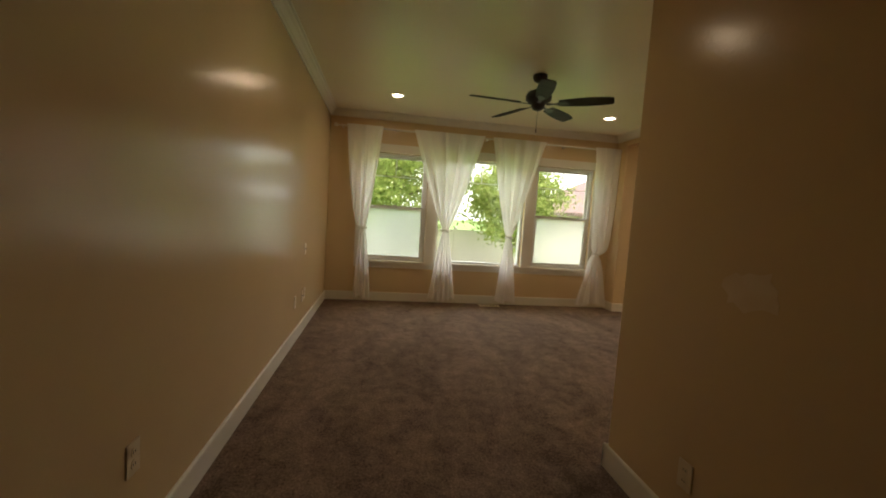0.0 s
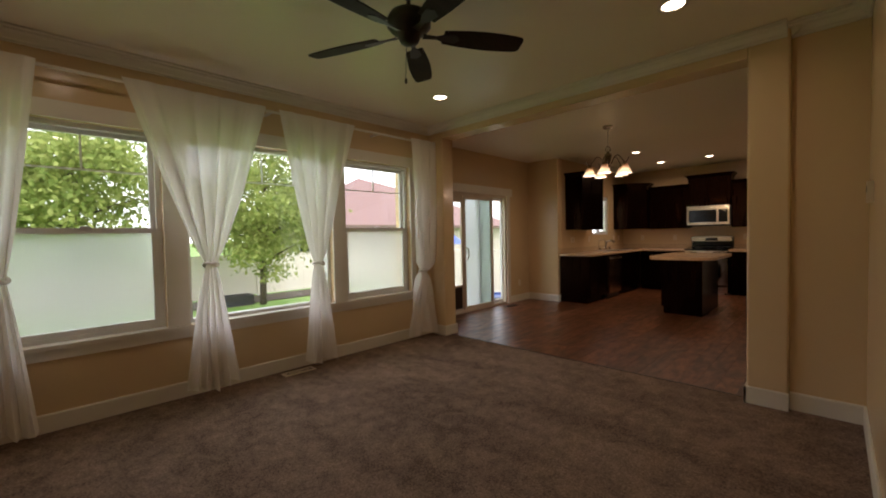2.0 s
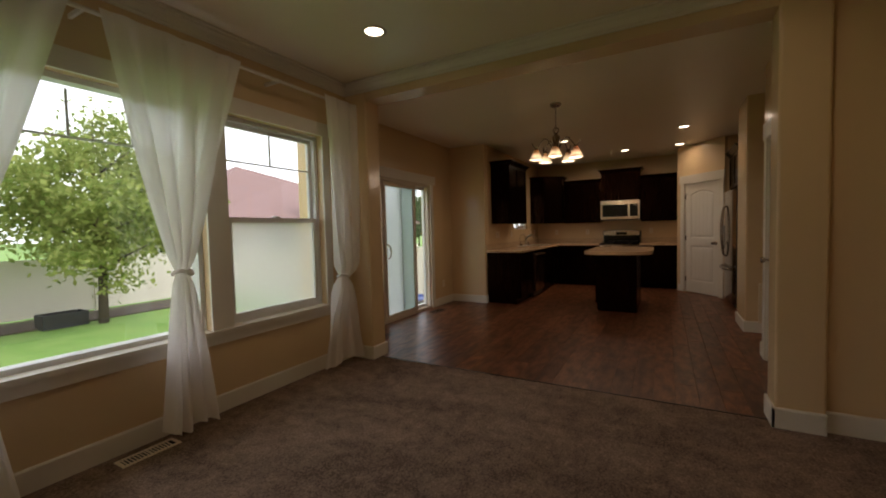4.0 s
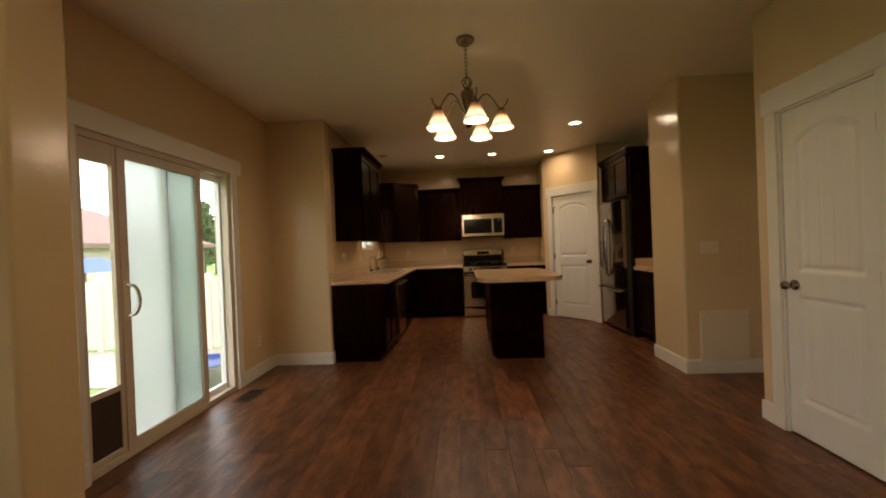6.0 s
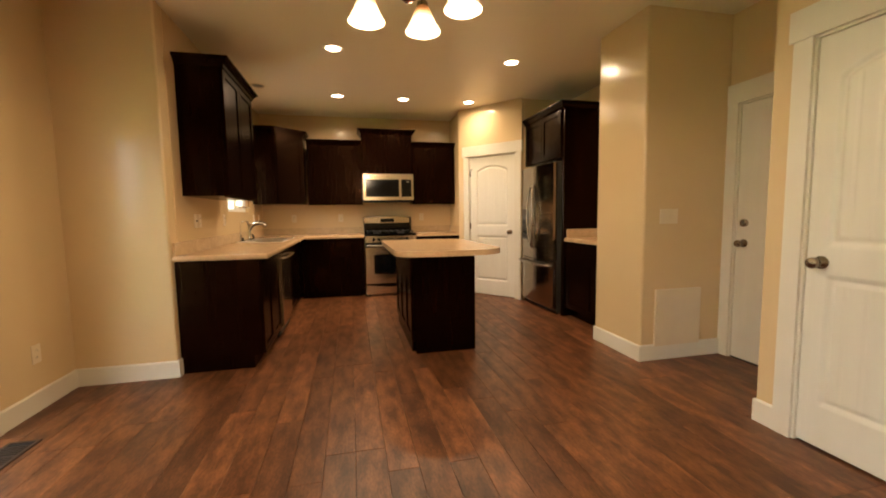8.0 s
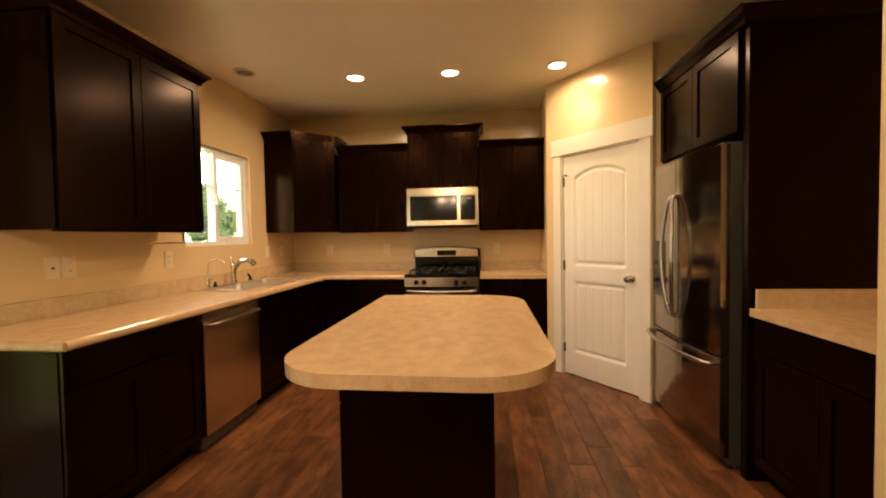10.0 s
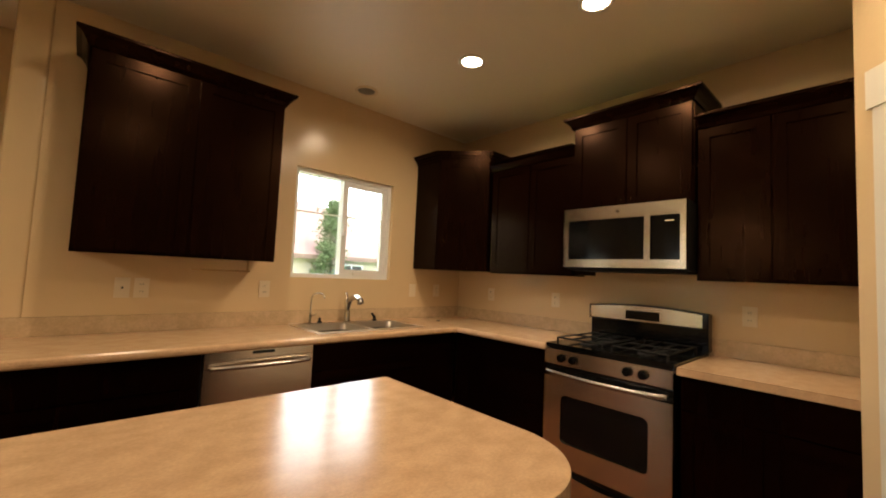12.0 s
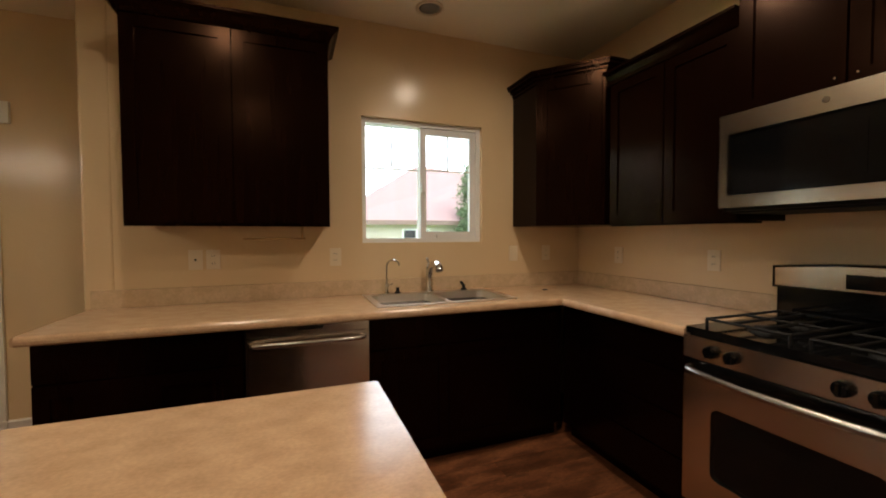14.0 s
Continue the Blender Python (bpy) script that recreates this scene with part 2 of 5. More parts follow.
mr.inputs[1].default_value, mr.inputs[2].default_value = -0.575, -0.525
nt.links.new(tc.outputs["Object"], sep.inputs[0]), nt.links.new(sep.outputs["Z"], mr.inputs[0]), nt.links.new(mr.outputs[0], mix.inputs[0])
for n in nt.nodes:
    if n.type in ("BSDF_DIFFUSE", "BSDF_TRANSLUCENT"):
        nt.links.new(mix.outputs["Result"], n.inputs[0])
can_glow = emitter("can_lens", (1.0, 0.80, 0.54), 14.0)
bulb_glow = emitter("bulb_glow", (1.0, 0.78, 0.5), 7.0)
dead_can = material("unlit_lens", (0.2, 0.19, 0.17), 0.4)
spackle = material("spackle", (0.75, 0.60, 0.42), 0.6, (0.71, 0.55, 0.36), scale=9, bump=0.4, bump_scale=40)
lawn_mat = material("lawn", (0.13, 0.25, 0.035), 0.9, (0.19, 0.30, 0.06), scale=1.5, bump=1.0, bump_scale=60, fine=0.35, detail=8)
concrete = material("concrete", (0.4, 0.37, 0.33), 0.85, (0.34, 0.31, 0.28), scale=2, bump=0.3, bump_scale=50, fine=0.1)
fence_vinyl = material("fence_vinyl", (0.72, 0.68, 0.56), 0.45, (0.69, 0.65, 0.53), scale=1.2)
bark = material("bark", (0.09, 0.07, 0.05), 0.9, (0.055, 0.042, 0.03), scale=9, bump=0.8, bump_scale=30, stretch=(1, 1, 0.25))
roof_red = material("roof_shingle", (0.25, 0.155, 0.138), 0.9, (0.205, 0.125, 0.11), scale=6, bump=0.6, bump_scale=20, fine=0.2, stretch=(1, 1, 4))
siding = material("siding", (0.52, 0.46, 0.38), 0.8, (0.48, 0.42, 0.35), scale=2)
# Brown of the fascia: the eave's dark-reddish shadow line put into its colour.
eave_shade = material("eave_shade", (0.17, 0.11, 0.085), 0.7, (0.14, 0.09, 0.07), scale=3)
planter_black = material("planter_black", (0.03, 0.032, 0.035), 0.5)
blue_cover = material("blue_plastic", (0.02, 0.07, 0.32), 0.35, (0.03, 0.09, 0.36))
tub_grey = material("tub_grey", (0.3, 0.29, 0.28), 0.6)
flap_brown = material("pet_flap", (0.045, 0.028, 0.02), 0.4)


def leaf_material(name, a, b):
    m = sheet_material(name, a, 0.0, 0.45)
    nt = m.node_tree
    geo, mix = nt.nodes.new("ShaderNodeNewGeometry"), nt.nodes.new("ShaderNodeMix")
    mix.data_type = "RGBA"
    mix.inputs["A"].default_value, mix.inputs["B"].default_value = (*a, 1), (*b, 1)
    nt.links.new(geo.outputs["Random Per Island"], mix.inputs[0])
    for n in nt.nodes:
        if n.type in ("BSDF_DIFFUSE", "BSDF_TRANSLUCENT"):
            nt.links.new(mix.outputs["Result"], n.inputs[0])
    return m


leaf_a = leaf_material("leaf_bright", (0.18, 0.25, 0.06), (0.43, 0.47, 0.15))
leaf_b = leaf_material("leaf_deep", (0.10, 0.14, 0.07), (0.20, 0.25, 0.13))


# ---- building helpers ----
def box(bm, x0, x1, y0, y1, z0, z1):
    vs = [bm.verts.new((x, y, z)) for x in (x0, x1) for y in (y0, y1) for z in (z0, z1)]
    for f in ((0, 1, 3, 2), (4, 6, 7, 5), (0, 4, 5, 1), (2, 3, 7, 6), (0, 2, 6, 4), (1, 5, 7, 3)):
        bm.faces.new([vs[i] for i in f])


def finish(name, bm, mat, smooth=False):
    bmesh.ops.recalc_face_normals(bm, faces=bm.faces)
    me = bpy.data.meshes.new(name)
    bm.to_mesh(me)
    bm.free()
    me.materials.append(mat)
    if smooth:
        for p in me.polygons:
            p.use_smooth = True
    return me


def bevel_all(bm, r, segments=1):
    es = [e for e in bm.edges if len(e.link_faces) == 2 and e.calc_face_angle(0) > 0.5]
    bmesh.ops.bevel(bm, geom=es, offset=r, segments=segments, affect="EDGES", profile=0.5)


def part(name, bm, mat, parent=None, label="", bevel=0.0, smooth=False, segments=1):
    if bevel:
        bevel_all(bm, bevel, segments)
    ob = new(name, finish(name, bm, mat, smooth))
    if parent:
        ob.parent = parent
    if label:
        ob["label"] = label
    return ob


def slab(name, mat, parent, b, bevel=0.002, label="", segments=1):
    bm = bmesh.new()
    box(bm, *b)
    return part(name, bm, mat, parent, label, bevel, segments=segments)


def thing(name, m, label, category, group=""):
    ob = new(name)
    ob.empty_display_size = 0.1
    ob.matrix_basis = m
    return tagged(ob, label, category, group)


def structure(name, mat, label, *bs, bevel=0.0):
    bm = bmesh.new()
    for b in bs:
        if bevel:
            t = bmesh.new()
            box(t, *b)
            es = [e for e in t.edges if abs(e.verts[0].co.z - e.verts[1].co.z) > 0.3]
            bmesh.ops.bevel(t, geom=es, offset=bevel, segments=4, affect="EDGES", profile=0.5)
            me = bpy.data.meshes.new("t")
            t.to_mesh(me)
            t.free()
            bm.from_mesh(me)
            bpy.data.meshes.remove(me)
        else:
            box(bm, *b)
    return tagged(part(name, bm, mat), label, kind="structure")


def lathe(bm, profile, n=20, at=(0, 0, 0), axis="z"):
    rings = []
    for r, h in profile:
        ring = []
        for i in range(n):
            a = 2 * math.pi * i / n
            p = {"z": (r * math.cos(a), r * math.sin(a), h), "y": (r * math.cos(a), h, r * math.sin(a)), "x": (h, r * math.cos(a), r * math.sin(a))}[axis]
            ring.append(bm.verts.new(Vector(p) + Vector(at)))
        rings.append(ring)
    for a, b in zip(rings, rings[1:]):
        for i in range(n):
            bm.faces.new((a[i], a[(i + 1) % n], b[(i + 1) % n], b[i]))
    for ring, r in ((rings[0], profile[0][0]), (rings[-1], profile[-1][0])):
        if r > 1e-4:
            bm.faces.new(ring)


def tube(bm, pts, r, n=10, flat_y=1.0):
    "A round bar along points; r may be a list."
    pts = [Vector(p) for p in pts]
    rs = r if isinstance(r, (list, tuple)) else [r] * len(pts)
    rings, up = [], None
    for i, p in enumerate(pts):
        d = (pts[min(i + 1, len(pts) - 1)] - pts[max(i - 1, 0)]).normalized()
        if up is None:
            up = Vector((0, 0, 1)) if abs(d.z) < 0.9 else Vector((1, 0, 0))
        s = d.cross(up).normalized()
        up = s.cross(d).normalized()
        rings.append([bm.verts.new(p + (s * math.cos(2 * math.pi * k / n) + up * flat_y * math.sin(2 * math.pi * k / n)) * rs[i]) for k in range(n)])
    for a, b in zip(rings, rings[1:]):
        for k in range(n):
            bm.faces.new((a[k], a[(k + 1) % n], b[(k + 1) % n], b[k]))
    bm.faces.new(rings[0]), bm.faces.new(rings[-1])


def smooth_line(ctrl, n=8):
    "Points on a Catmull-Rom curve through the controls."
    c = [Vector(p) for p in ctrl]
    c = [c[0] * 2 - c[1]] + c + [c[-1] * 2 - c[-2]]
    out = []
    for i in range(1, len(c) - 2):
        for k in range(n):
            t = k / n
            out.append(0.5 * ((2 * c[i]) + (c[i + 1] - c[i - 1]) * t + (2 * c[i - 1] - 5 * c[i] + 4 * c[i + 1] - c[i + 2]) * t * t
                              + (3 * c[i] - c[i - 1] - 3 * c[i + 1] + c[i + 2]) * t ** 3))
    return out + [c[-2]]


def prism(bm, outline, z0, z1):
    lo, hi = [bm.verts.new((x, y, z0)) for x, y in outline], [bm.verts.new((x, y, z1)) for x, y in outline]
    n = len(outline)
    for i in range(n):
        bm.faces.new((lo[i], lo[(i + 1) % n], hi[(i + 1) % n], hi[i]))
    bm.faces.new(hi), bm.faces.new(lo[::-1])


def profile_run(bm, prof, p, q, inward):
    "A moulding whose profile (out, up) runs from p to q; inward is the unit vector into the room."
    p, q, w = Vector(p), Vector(q), Vector(inward)
    rings = [[bm.verts.new(e + w * o + Vector((0, 0, u))) for o, u in prof] for e in (p, q)]
    n = len(prof)
    for i in range(n):
        bm.faces.new((rings[0][i], rings[0][(i + 1) % n], rings[1][(i + 1) % n], rings[1][i]))
    bm.faces.new(rings[0]), bm.faces.new(rings[1])


# ---- plan ----
H = 2.74
XL, YW, YS, XR = -7.70, 0.12, 0.655, 3.29
CX0, CX1, CY = -3.27, -3.06, -0.14      # column and beam
NY = -3.31                              # nib end
YC = -3.535                             # closet front and pillar front
YG = -4.31                              # garage door wall, kitchen south wall
BX, BY = -5.62, -3.94                   # hall block corner
XE = -3.21                              # living east wall


def wall_x(name, label, x0, x1, y0, y1, holes=()):
    bs, at = [], x0
    for a, b, c, d in holes:
        bs += [(at, a, y0, y1, 0, H), (a, b, y0, y1, d, H)]
        if c > 0:
            bs.append((a, b, y0, y1, 0, c))
        at = b
    bs.append((at, x1, y0, y1, 0, H))
    return structure(name, paint, label, *bs)


floor_1 = structure("floor_1", carpet_mat, "brown cut-pile carpet with vacuum marks", (XL - 0.1, -3.165, -8.6, YW + 0.05, -0.12, 0.0))
floor_2 = structure("floor_2", joint_dark, "dark wood plank floor of dining room and kitchen", (-3.165, XR + 0.1, -4.5, YS + 0.16, -0.12, -0.012))
structure("ceiling", ceiling_paint, "smooth cream painted ceiling", (XL - 0.1, XR + 0.1, -8.7, 0.85, H, H + 0.12))
structure("wall_west", paint, "tan painted wall with a soft sheen", (XL - 0.12, XL, -8.6, YW + 0.16, 0, H))
WIN1, WIN2, WIN3 = (-7.215, -6.265, 0.60, 2.19), (-6.105, -4.735, 0.60, 2.19), (-4.575, -3.62, 0.60, 2.19)
wall_x("wall_north", "tan painted wall with three windows", XL, CX0, YW, YW + 0.16, [WIN1, WIN2, WIN3])
structure("column", paint, "tan painted column with rounded corners", (CX0, CX1, CY, 0.85, 0, H), bevel=0.018)
structure("beam", paint, "tan painted ceiling beam between living room and dining room", (CX0 + 0.002, CX1 - 0.002, NY, CY, 2.572, H + 0.05))
structure("wall_nib", paint, "tan painted wall end with rounded corners", (CX0, CX1, YC - 0.02, NY, 0, H), bevel=0.018)
structure("wall_east_living", paint, "tan painted short wall", (XE, CX1, BY - 0.05, YC - 0.02, 0, H))
structure("wall_hall_east", paint, "tan painted hall wall with rounded corner", (BX, CX1, -8.6, BY, 0, H), bevel=0.02)
structure("wall_hall_end", paint, "tan painted wall at the hall's end", (XL, BX, -8.72, -8.6, 0, H))
SLIDE = (-2.27, -0.755, 0.0, 2.03)
wall_x("wall_slider", "tan painted wall with a sliding door", CX1, 0.14, YS, YS + 0.16, [SLIDE])
structure("wall_stub", paint, "tan painted wall end beside the cabinets", (0, 0.14, 0, YS + 0.1, 0, H), bevel=0.016)
KWIN = (1.513, 2.405, 1.262, 2.115)
wall_x("wall_kitchen_north", "tan painted kitchen wall with a window", 0.14, XR, 0, 0.16, [KWIN])
structure("wall_range", paint, "tan painted kitchen wall behind the range", (XR, XR + 0.12, YG - 0.1, 0.16, 0, H))
structure("wall_pantry_return", paint, "tan painted wall beside the counter", (2.568, XR, -3.06, -2.955, 0, H))
structure("wall_kitchen_south", paint, "tan painted kitchen wall behind the refrigerator", (0, XR, YG - 0.12, YG, 0, H))
structure("pillar", paint, "tan painted wall corner with rounded edges", (-0.612, 0, YG - 0.12, YC, 0, H), bevel=0.02)
GD = (-1.50, -0.70, 0.0, 2.035)
wall_x("wall_garage", "tan painted wall with the garage door", -1.58, -0.60, YG - 0.12, YG, [GD])
CD = (-2.375, -1.755, 0.0, 2.035)
wall_x("wall_closet", "tan painted wall with the closet door", CX1, -1.565, YC - 0.11, YC, [CD])
structure("wall_closet_end", paint, "tan painted closet side wall", (-1.675, -1.567, YG, YC - 0.11, 0, H))
# Unseen wall, added only to keep daylight from leaking past the garage door.
structure("wall_light_block", paint, "unseen added wall that keeps outside light from leaking past the garage door", (-1.58, -0.60, YG - 0.30, YG - 0.20, -0.1, H))
# Added strip that plugs the bright gap below the door slab.
structure("door_gap_block", vent_brown, "added dark strip closing the light gap under the garage door", (-1.49, -0.71, YG - 0.11, YG - 0.005, -0.012, 0.011))
structure("wall_closet_back", paint, "tan painted closet back wall", (CX1, -1.675, YG - 0.1, YG, 0, H))
PW = pose(2.568, -2.955, 0, 0, 0, 219.8)
bm = bmesh.new()
for b in ((-0.05, 0.135, 0, 0.1, 0, H), (0.895, 0.99, 0, 0.1, 0, H), (0.135, 0.895, 0, 0.1, 2.035, H)):
    box(bm, *b)
wp = part("wall_pantry", bm, paint)
wp.matrix_basis = PW
tagged(wp, "tan painted angled pantry wall", kind="structure")
structure("wall_fridge_side", paint, "tan painted wall beside the refrigerator", (1.843, 1.95, YG, -3.575, 0, H))
structure("wall_pantry_back", paint, "tan painted pantry wall", (1.93, XR, YG, YG + 0.06, 0, H))

# baseboards and crown moulding
BASE = [(0, 0), (0.014, 0), (0.014, 0.118), (0.008, 0.128), (0, 0.128)]


def baseboard(p, q, inward):
    bm = bmesh.new()
    profile_run(bm, BASE, (*p, 0.0), (*q, 0.0), (*inward, 0))
    tagged(part("baseboard", bm, trim), "cream painted flat baseboard", kind="structure")


for p, q, w in (
        ((XL, -8.6), (XL, YW), (1, 0)), ((XL, YW), (CX0, YW), (0, -1)), ((CX0, YW), (CX0, CY - 0.014), (-1, 0)), ((CX0, CY), (CX1 + 0.014, CY), (0, -1)),
        ((CX1, CY - 0.014), (CX1, YS), (1, 0)), ((CX1, YS), (-2.36, YS), (0, -1)), ((-0.665, YS), (0, YS), (0, -1)), ((0, YS), (0, -0.014), (-1, 0)),
        ((0, 0), (0.055, 0), (0, -1)), ((-0.612, YC), (0.0, YC), (0, 1)), ((-0.612, YC + 0.014), (-0.612, YG), (-1, 0)), ((-0.60, YG), (-0.625, YG), (0, 1)),
        ((-1.567, YC), (-1.665, YC), (0, 1)), ((-2.465, YC), (CX1, YC), (0, 1)), ((-1.567, YC + 0.014), (-1.567, YG), (1, 0)),
        ((CX1, YC), (CX1, NY + 0.014), (1, 0)), ((CX1 + 0.014, NY), (CX0 - 0.014, NY), (0, 1)), ((CX0, NY + 0.014), (CX0, YC - 0.02), (-1, 0)),
        ((XE, YC - 0.02), (XE, BY), (-1, 0)), ((XE, BY), (BX - 0.014, BY), (0, 1)), ((BX, BY + 0.014), (BX, -8.6), (-1, 0)), ((2.568, -2.955), (2.66, -2.955), (0, 1))):
    baseboard(p, q, w)
for s0, s1 in ((-0.01, 0.05), (0.983, 0.99)):
    bm = bmesh.new()
    profile_run(bm, BASE, (s0, 0, 0), (s1, 0, 0), (0, -1, 0))
    o = part("baseboard", bm, trim)
    o.matrix_basis = PW
    tagged(o, "cream painted flat baseboard", kind="structure")
CROWN = [(0, 0), (0.012, 0), (0.016, 0.012), (0.030, 0.020), (0.052, 0.050), (0.070, 0.062), (0.074, 0.076), (0.092, 0.080), (0.092, 0.092), (0, 0.092)]
for p, q, w in (((XL, -8.6), (XL, YW), (1, 0)), ((XL, YW), (CX0, YW), (0, -1)), ((CX0, YW), (CX0, YC), (-1, 0)), ((XE, YC), (XE, BY), (-1, 0)),
                ((CX0, YC - 0.02), (XE, YC - 0.02), (0, -1)), ((XE, BY), (BX, BY), (0, 1)), ((BX, BY), (BX, -8.6), (-1, 0))):
    bm = bmesh.new()
    profile_run(bm, CROWN, (*p, H - 0.092), (*q, H - 0.092), (*w, 0))
    tagged(part("trim_crown", bm, trim), "cream painted crown moulding", kind="structure")
slab("trim_threshold", vent_brown, None, (-3.172, -3.158, NY, CY, 0.0, 0.004), 0.002)
tagged(bpy.data.objects["trim_threshold"], "metal strip between carpet and planks", kind="structure")

# ---- windows ----
def frame_bars(bm, x0, x1, y0, y1, z0, z1, w):
    "A rectangular frame of bars of width w round the opening."
    r = [[bm.verts.new((x, y, z)) for x, z in ((x0 + o, z0 + o), (x1 - o, z0 + o), (x1 - o, z1 - o), (x0 + o, z1 - o))] for o in (0, w) for y in (y0, y1)]
    for i in range(4):
        j = (i + 1) % 4
        for a, b in ((0, 1), (1, 3), (3, 2), (2, 0)):
            bm.faces.new((r[a][i], r[a][j], r[b][j], r[b][i]))


def pane(parent, b, mat=None, name="pane", label=""):
    o = slab(name, mat or clear, parent, b, 0, label)
    o.visible_shadow = False
    return o


def casing(parent, x0, x1, z0, z1, y, w=0.09, head=0.14, sill=True, wide=0.025, mat=None):
    "Flat casing on a wall whose face is at local y; the room is on the -y side."
    mat = mat or trim
    for n, b in (("side_casing", (x0 - w, x0, y - 0.018, y - 0.001, 0 if not sill else z0 - 0.02, z1)), ("side_casing", (x1, x1 + w, y - 0.018, y - 0.001, 0 if not sill else z0 - 0.02, z1)),
                 ("head_casing", (x0 - w - wide, x1 + w + wide, y - 0.024, y - 0.001, z1, z1 + head))):
        slab(n, mat, parent, b, 0.002)
    if sill:
        slab("window_sill", mat, parent, (x0 - w, x1 + w, y - 0.04, y - 0.001, z0 - 0.028, z0 + 0.004), 0.003)
        slab("stool", mat, parent, (x0 + 0.001, x1 - 0.001, y - 0.0005, y + 0.06, z0 + 0.0005, z0 + 0.005), 0)
        slab("apron", mat, parent, (x0 - w, x1 + w, y - 0.018, y - 0.001, z0 - 0.10, z0 - 0.028), 0.002)


def living_window(name, win, hung):
    x0, x1, z0, z1 = win
    w = thing(name, pose(0, 0, 0), "white vinyl window with painted casing" + (", lower sash frosted" if hung else ", clear picture pane"), "window")
    w["kind"] = "structure"
    casing(w, x0, x1, z0, z1, YW, w=0.08, head=0.12, wide=0.0)
    y = YW + 0.06
    bm = bmesh.new()
    frame_bars(bm, x0, x1, y, YW + 0.15, z0, z1, 0.035)
    fr = part("window_frame", bm, vinyl, w, bevel=0.003)
    if hung:
        zm = 1.40
        bm = bmesh.new()
        frame_bars(bm, x0 + 0.035, x1 - 0.035, y + 0.045, y + 0.075, zm - 0.02, z1 - 0.035, 0.035)
        part("upper_sash", bm, vinyl, w, bevel=0.002)
        pane(w, (x0 + 0.07, x1 - 0.07, y + 0.058, y + 0.062, zm, z1 - 0.07))
        bm = bmesh.new()
        frame_bars(bm, x0 + 0.03, x1 - 0.03, y + 0.005, y + 0.04, z0 + 0.035, zm + 0.022, 0.042)
        part("lower_sash", bm, vinyl, w, bevel=0.002)
        pane(w, (x0 + 0.07, x1 - 0.07, y + 0.02, y + 0.023, z0 + 0.075, zm - 0.02), film, "frosted_pane", "patterned frosted film")
        bm = bmesh.new()
        box(bm, (x0 + x1) / 2 - 0.03, (x0 + x1) / 2 + 0.03, y - 0.012, y + 0.02, zm + 0.022, zm + 0.036)
        part("sash_lock", bm, vinyl, w, bevel=0.003)
        cols = 1
    else:
        pane(w, (x0 + 0.035, x1 - 0.035, y + 0.05, y + 0.054, z0 + 0.035, z1 - 0.035))
        cols = 3
    zg = z1 - 0.33
    bm = bmesh.new()
    box(bm, x0 + 0.06, x1 - 0.06, y + 0.052, y + 0.066, zg - 0.006, zg + 0.006)
    part("muntin", bm, vinyl, w)
    for k in range(1, cols + 1):
        bm = bmesh.new()
        xk = x0 + 0.06 + (x1 - x0 - 0.12) * k / (cols + 1)
        box(bm, xk - 0.006, xk + 0.006, y + 0.053, y + 0.065, zg + 0.006, z1 - 0.06)
        part("muntin", bm, vinyl, w)
    return w


living_window("window_1", WIN1, True)
living_window("window_2", WIN2, False)
living_window("window_3", WIN3, True)

# kitchen window, a horizontal slider set in a drywall return
x0, x1, z0, z1 = KWIN
kw = thing("window_4", pose(0, 0, 0), "white vinyl sliding kitchen window with grids", "window")
kw["kind"] = "structure"
bm = bmesh.new()
frame_bars(bm, x0, x1, 0.035, 0.13, z0, z1, 0.032)
part("window_frame", bm, vinyl, kw, bevel=0.003)
xm = (x0 + x1) / 2
bm = bmesh.new()
frame_bars(bm, xm - 0.02, x1 - 0.032, 0.05, 0.085, z0 + 0.032, z1 - 0.032, 0.045)
part("sliding_sash", bm, vinyl, kw, bevel=0.003)
bm = bmesh.new()
box(bm, xm - 0.022, xm + 0.012, 0.085, 0.12, z0 + 0.032, z1 - 0.032)
part("fixed_stile", bm, vinyl, kw, bevel=0.002)
pane(kw, (x0 + 0.032, xm - 0.02, 0.10, 0.104, z0 + 0.032, z1 - 0.032))
pane(kw, (xm + 0.025, x1 - 0.077, 0.066, 0.07, z0 + 0.077, z1 - 0.077))
slab("latch", vinyl, kw, (xm - 0.012, xm + 0.016, 0.03, 0.05, 1.62, 1.72), 0.004)
slab("finger_pull", vinyl, kw, (xm + 0.10, xm + 0.20, 0.03, 0.05, z0 + 0.03, z0 + 0.055), 0.003)
zg = z1 - 0.33
for a, b, yy in ((x0 + 0.03, xm - 0.02, 0.102), (xm + 0.02, x1 - 0.07, 0.068)):
    slab("muntin", vinyl, kw, (a, b, yy - 0.007, yy + 0.007, zg - 0.005, zg + 0.005), 0)
    slab("muntin", vinyl, kw, ((a + b) / 2 - 0.005, (a + b) / 2 + 0.005, yy - 0.006, yy + 0.006, zg + 0.005, z1 - 0.04), 0)

# sliding patio door with a pet-door insert
x0, x1, z0, z1 = SLIDE
sd = thing("door_1", pose(0, 0, 0), "tan vinyl sliding patio door with frosted glass and a pet-door panel", "sliding door")
sd["kind"] = "structure"
casing(sd, x0, x1, z0, z1, YS, sill=False, head=0.135, wide=0.07)
bm = bmesh.new()
frame_bars(bm, x0, x1, YS + 0.01, YS + 0.13, 0.0, z1, 0.04)
part("door_frame", bm, slider_vinyl, sd, bevel=0.003)
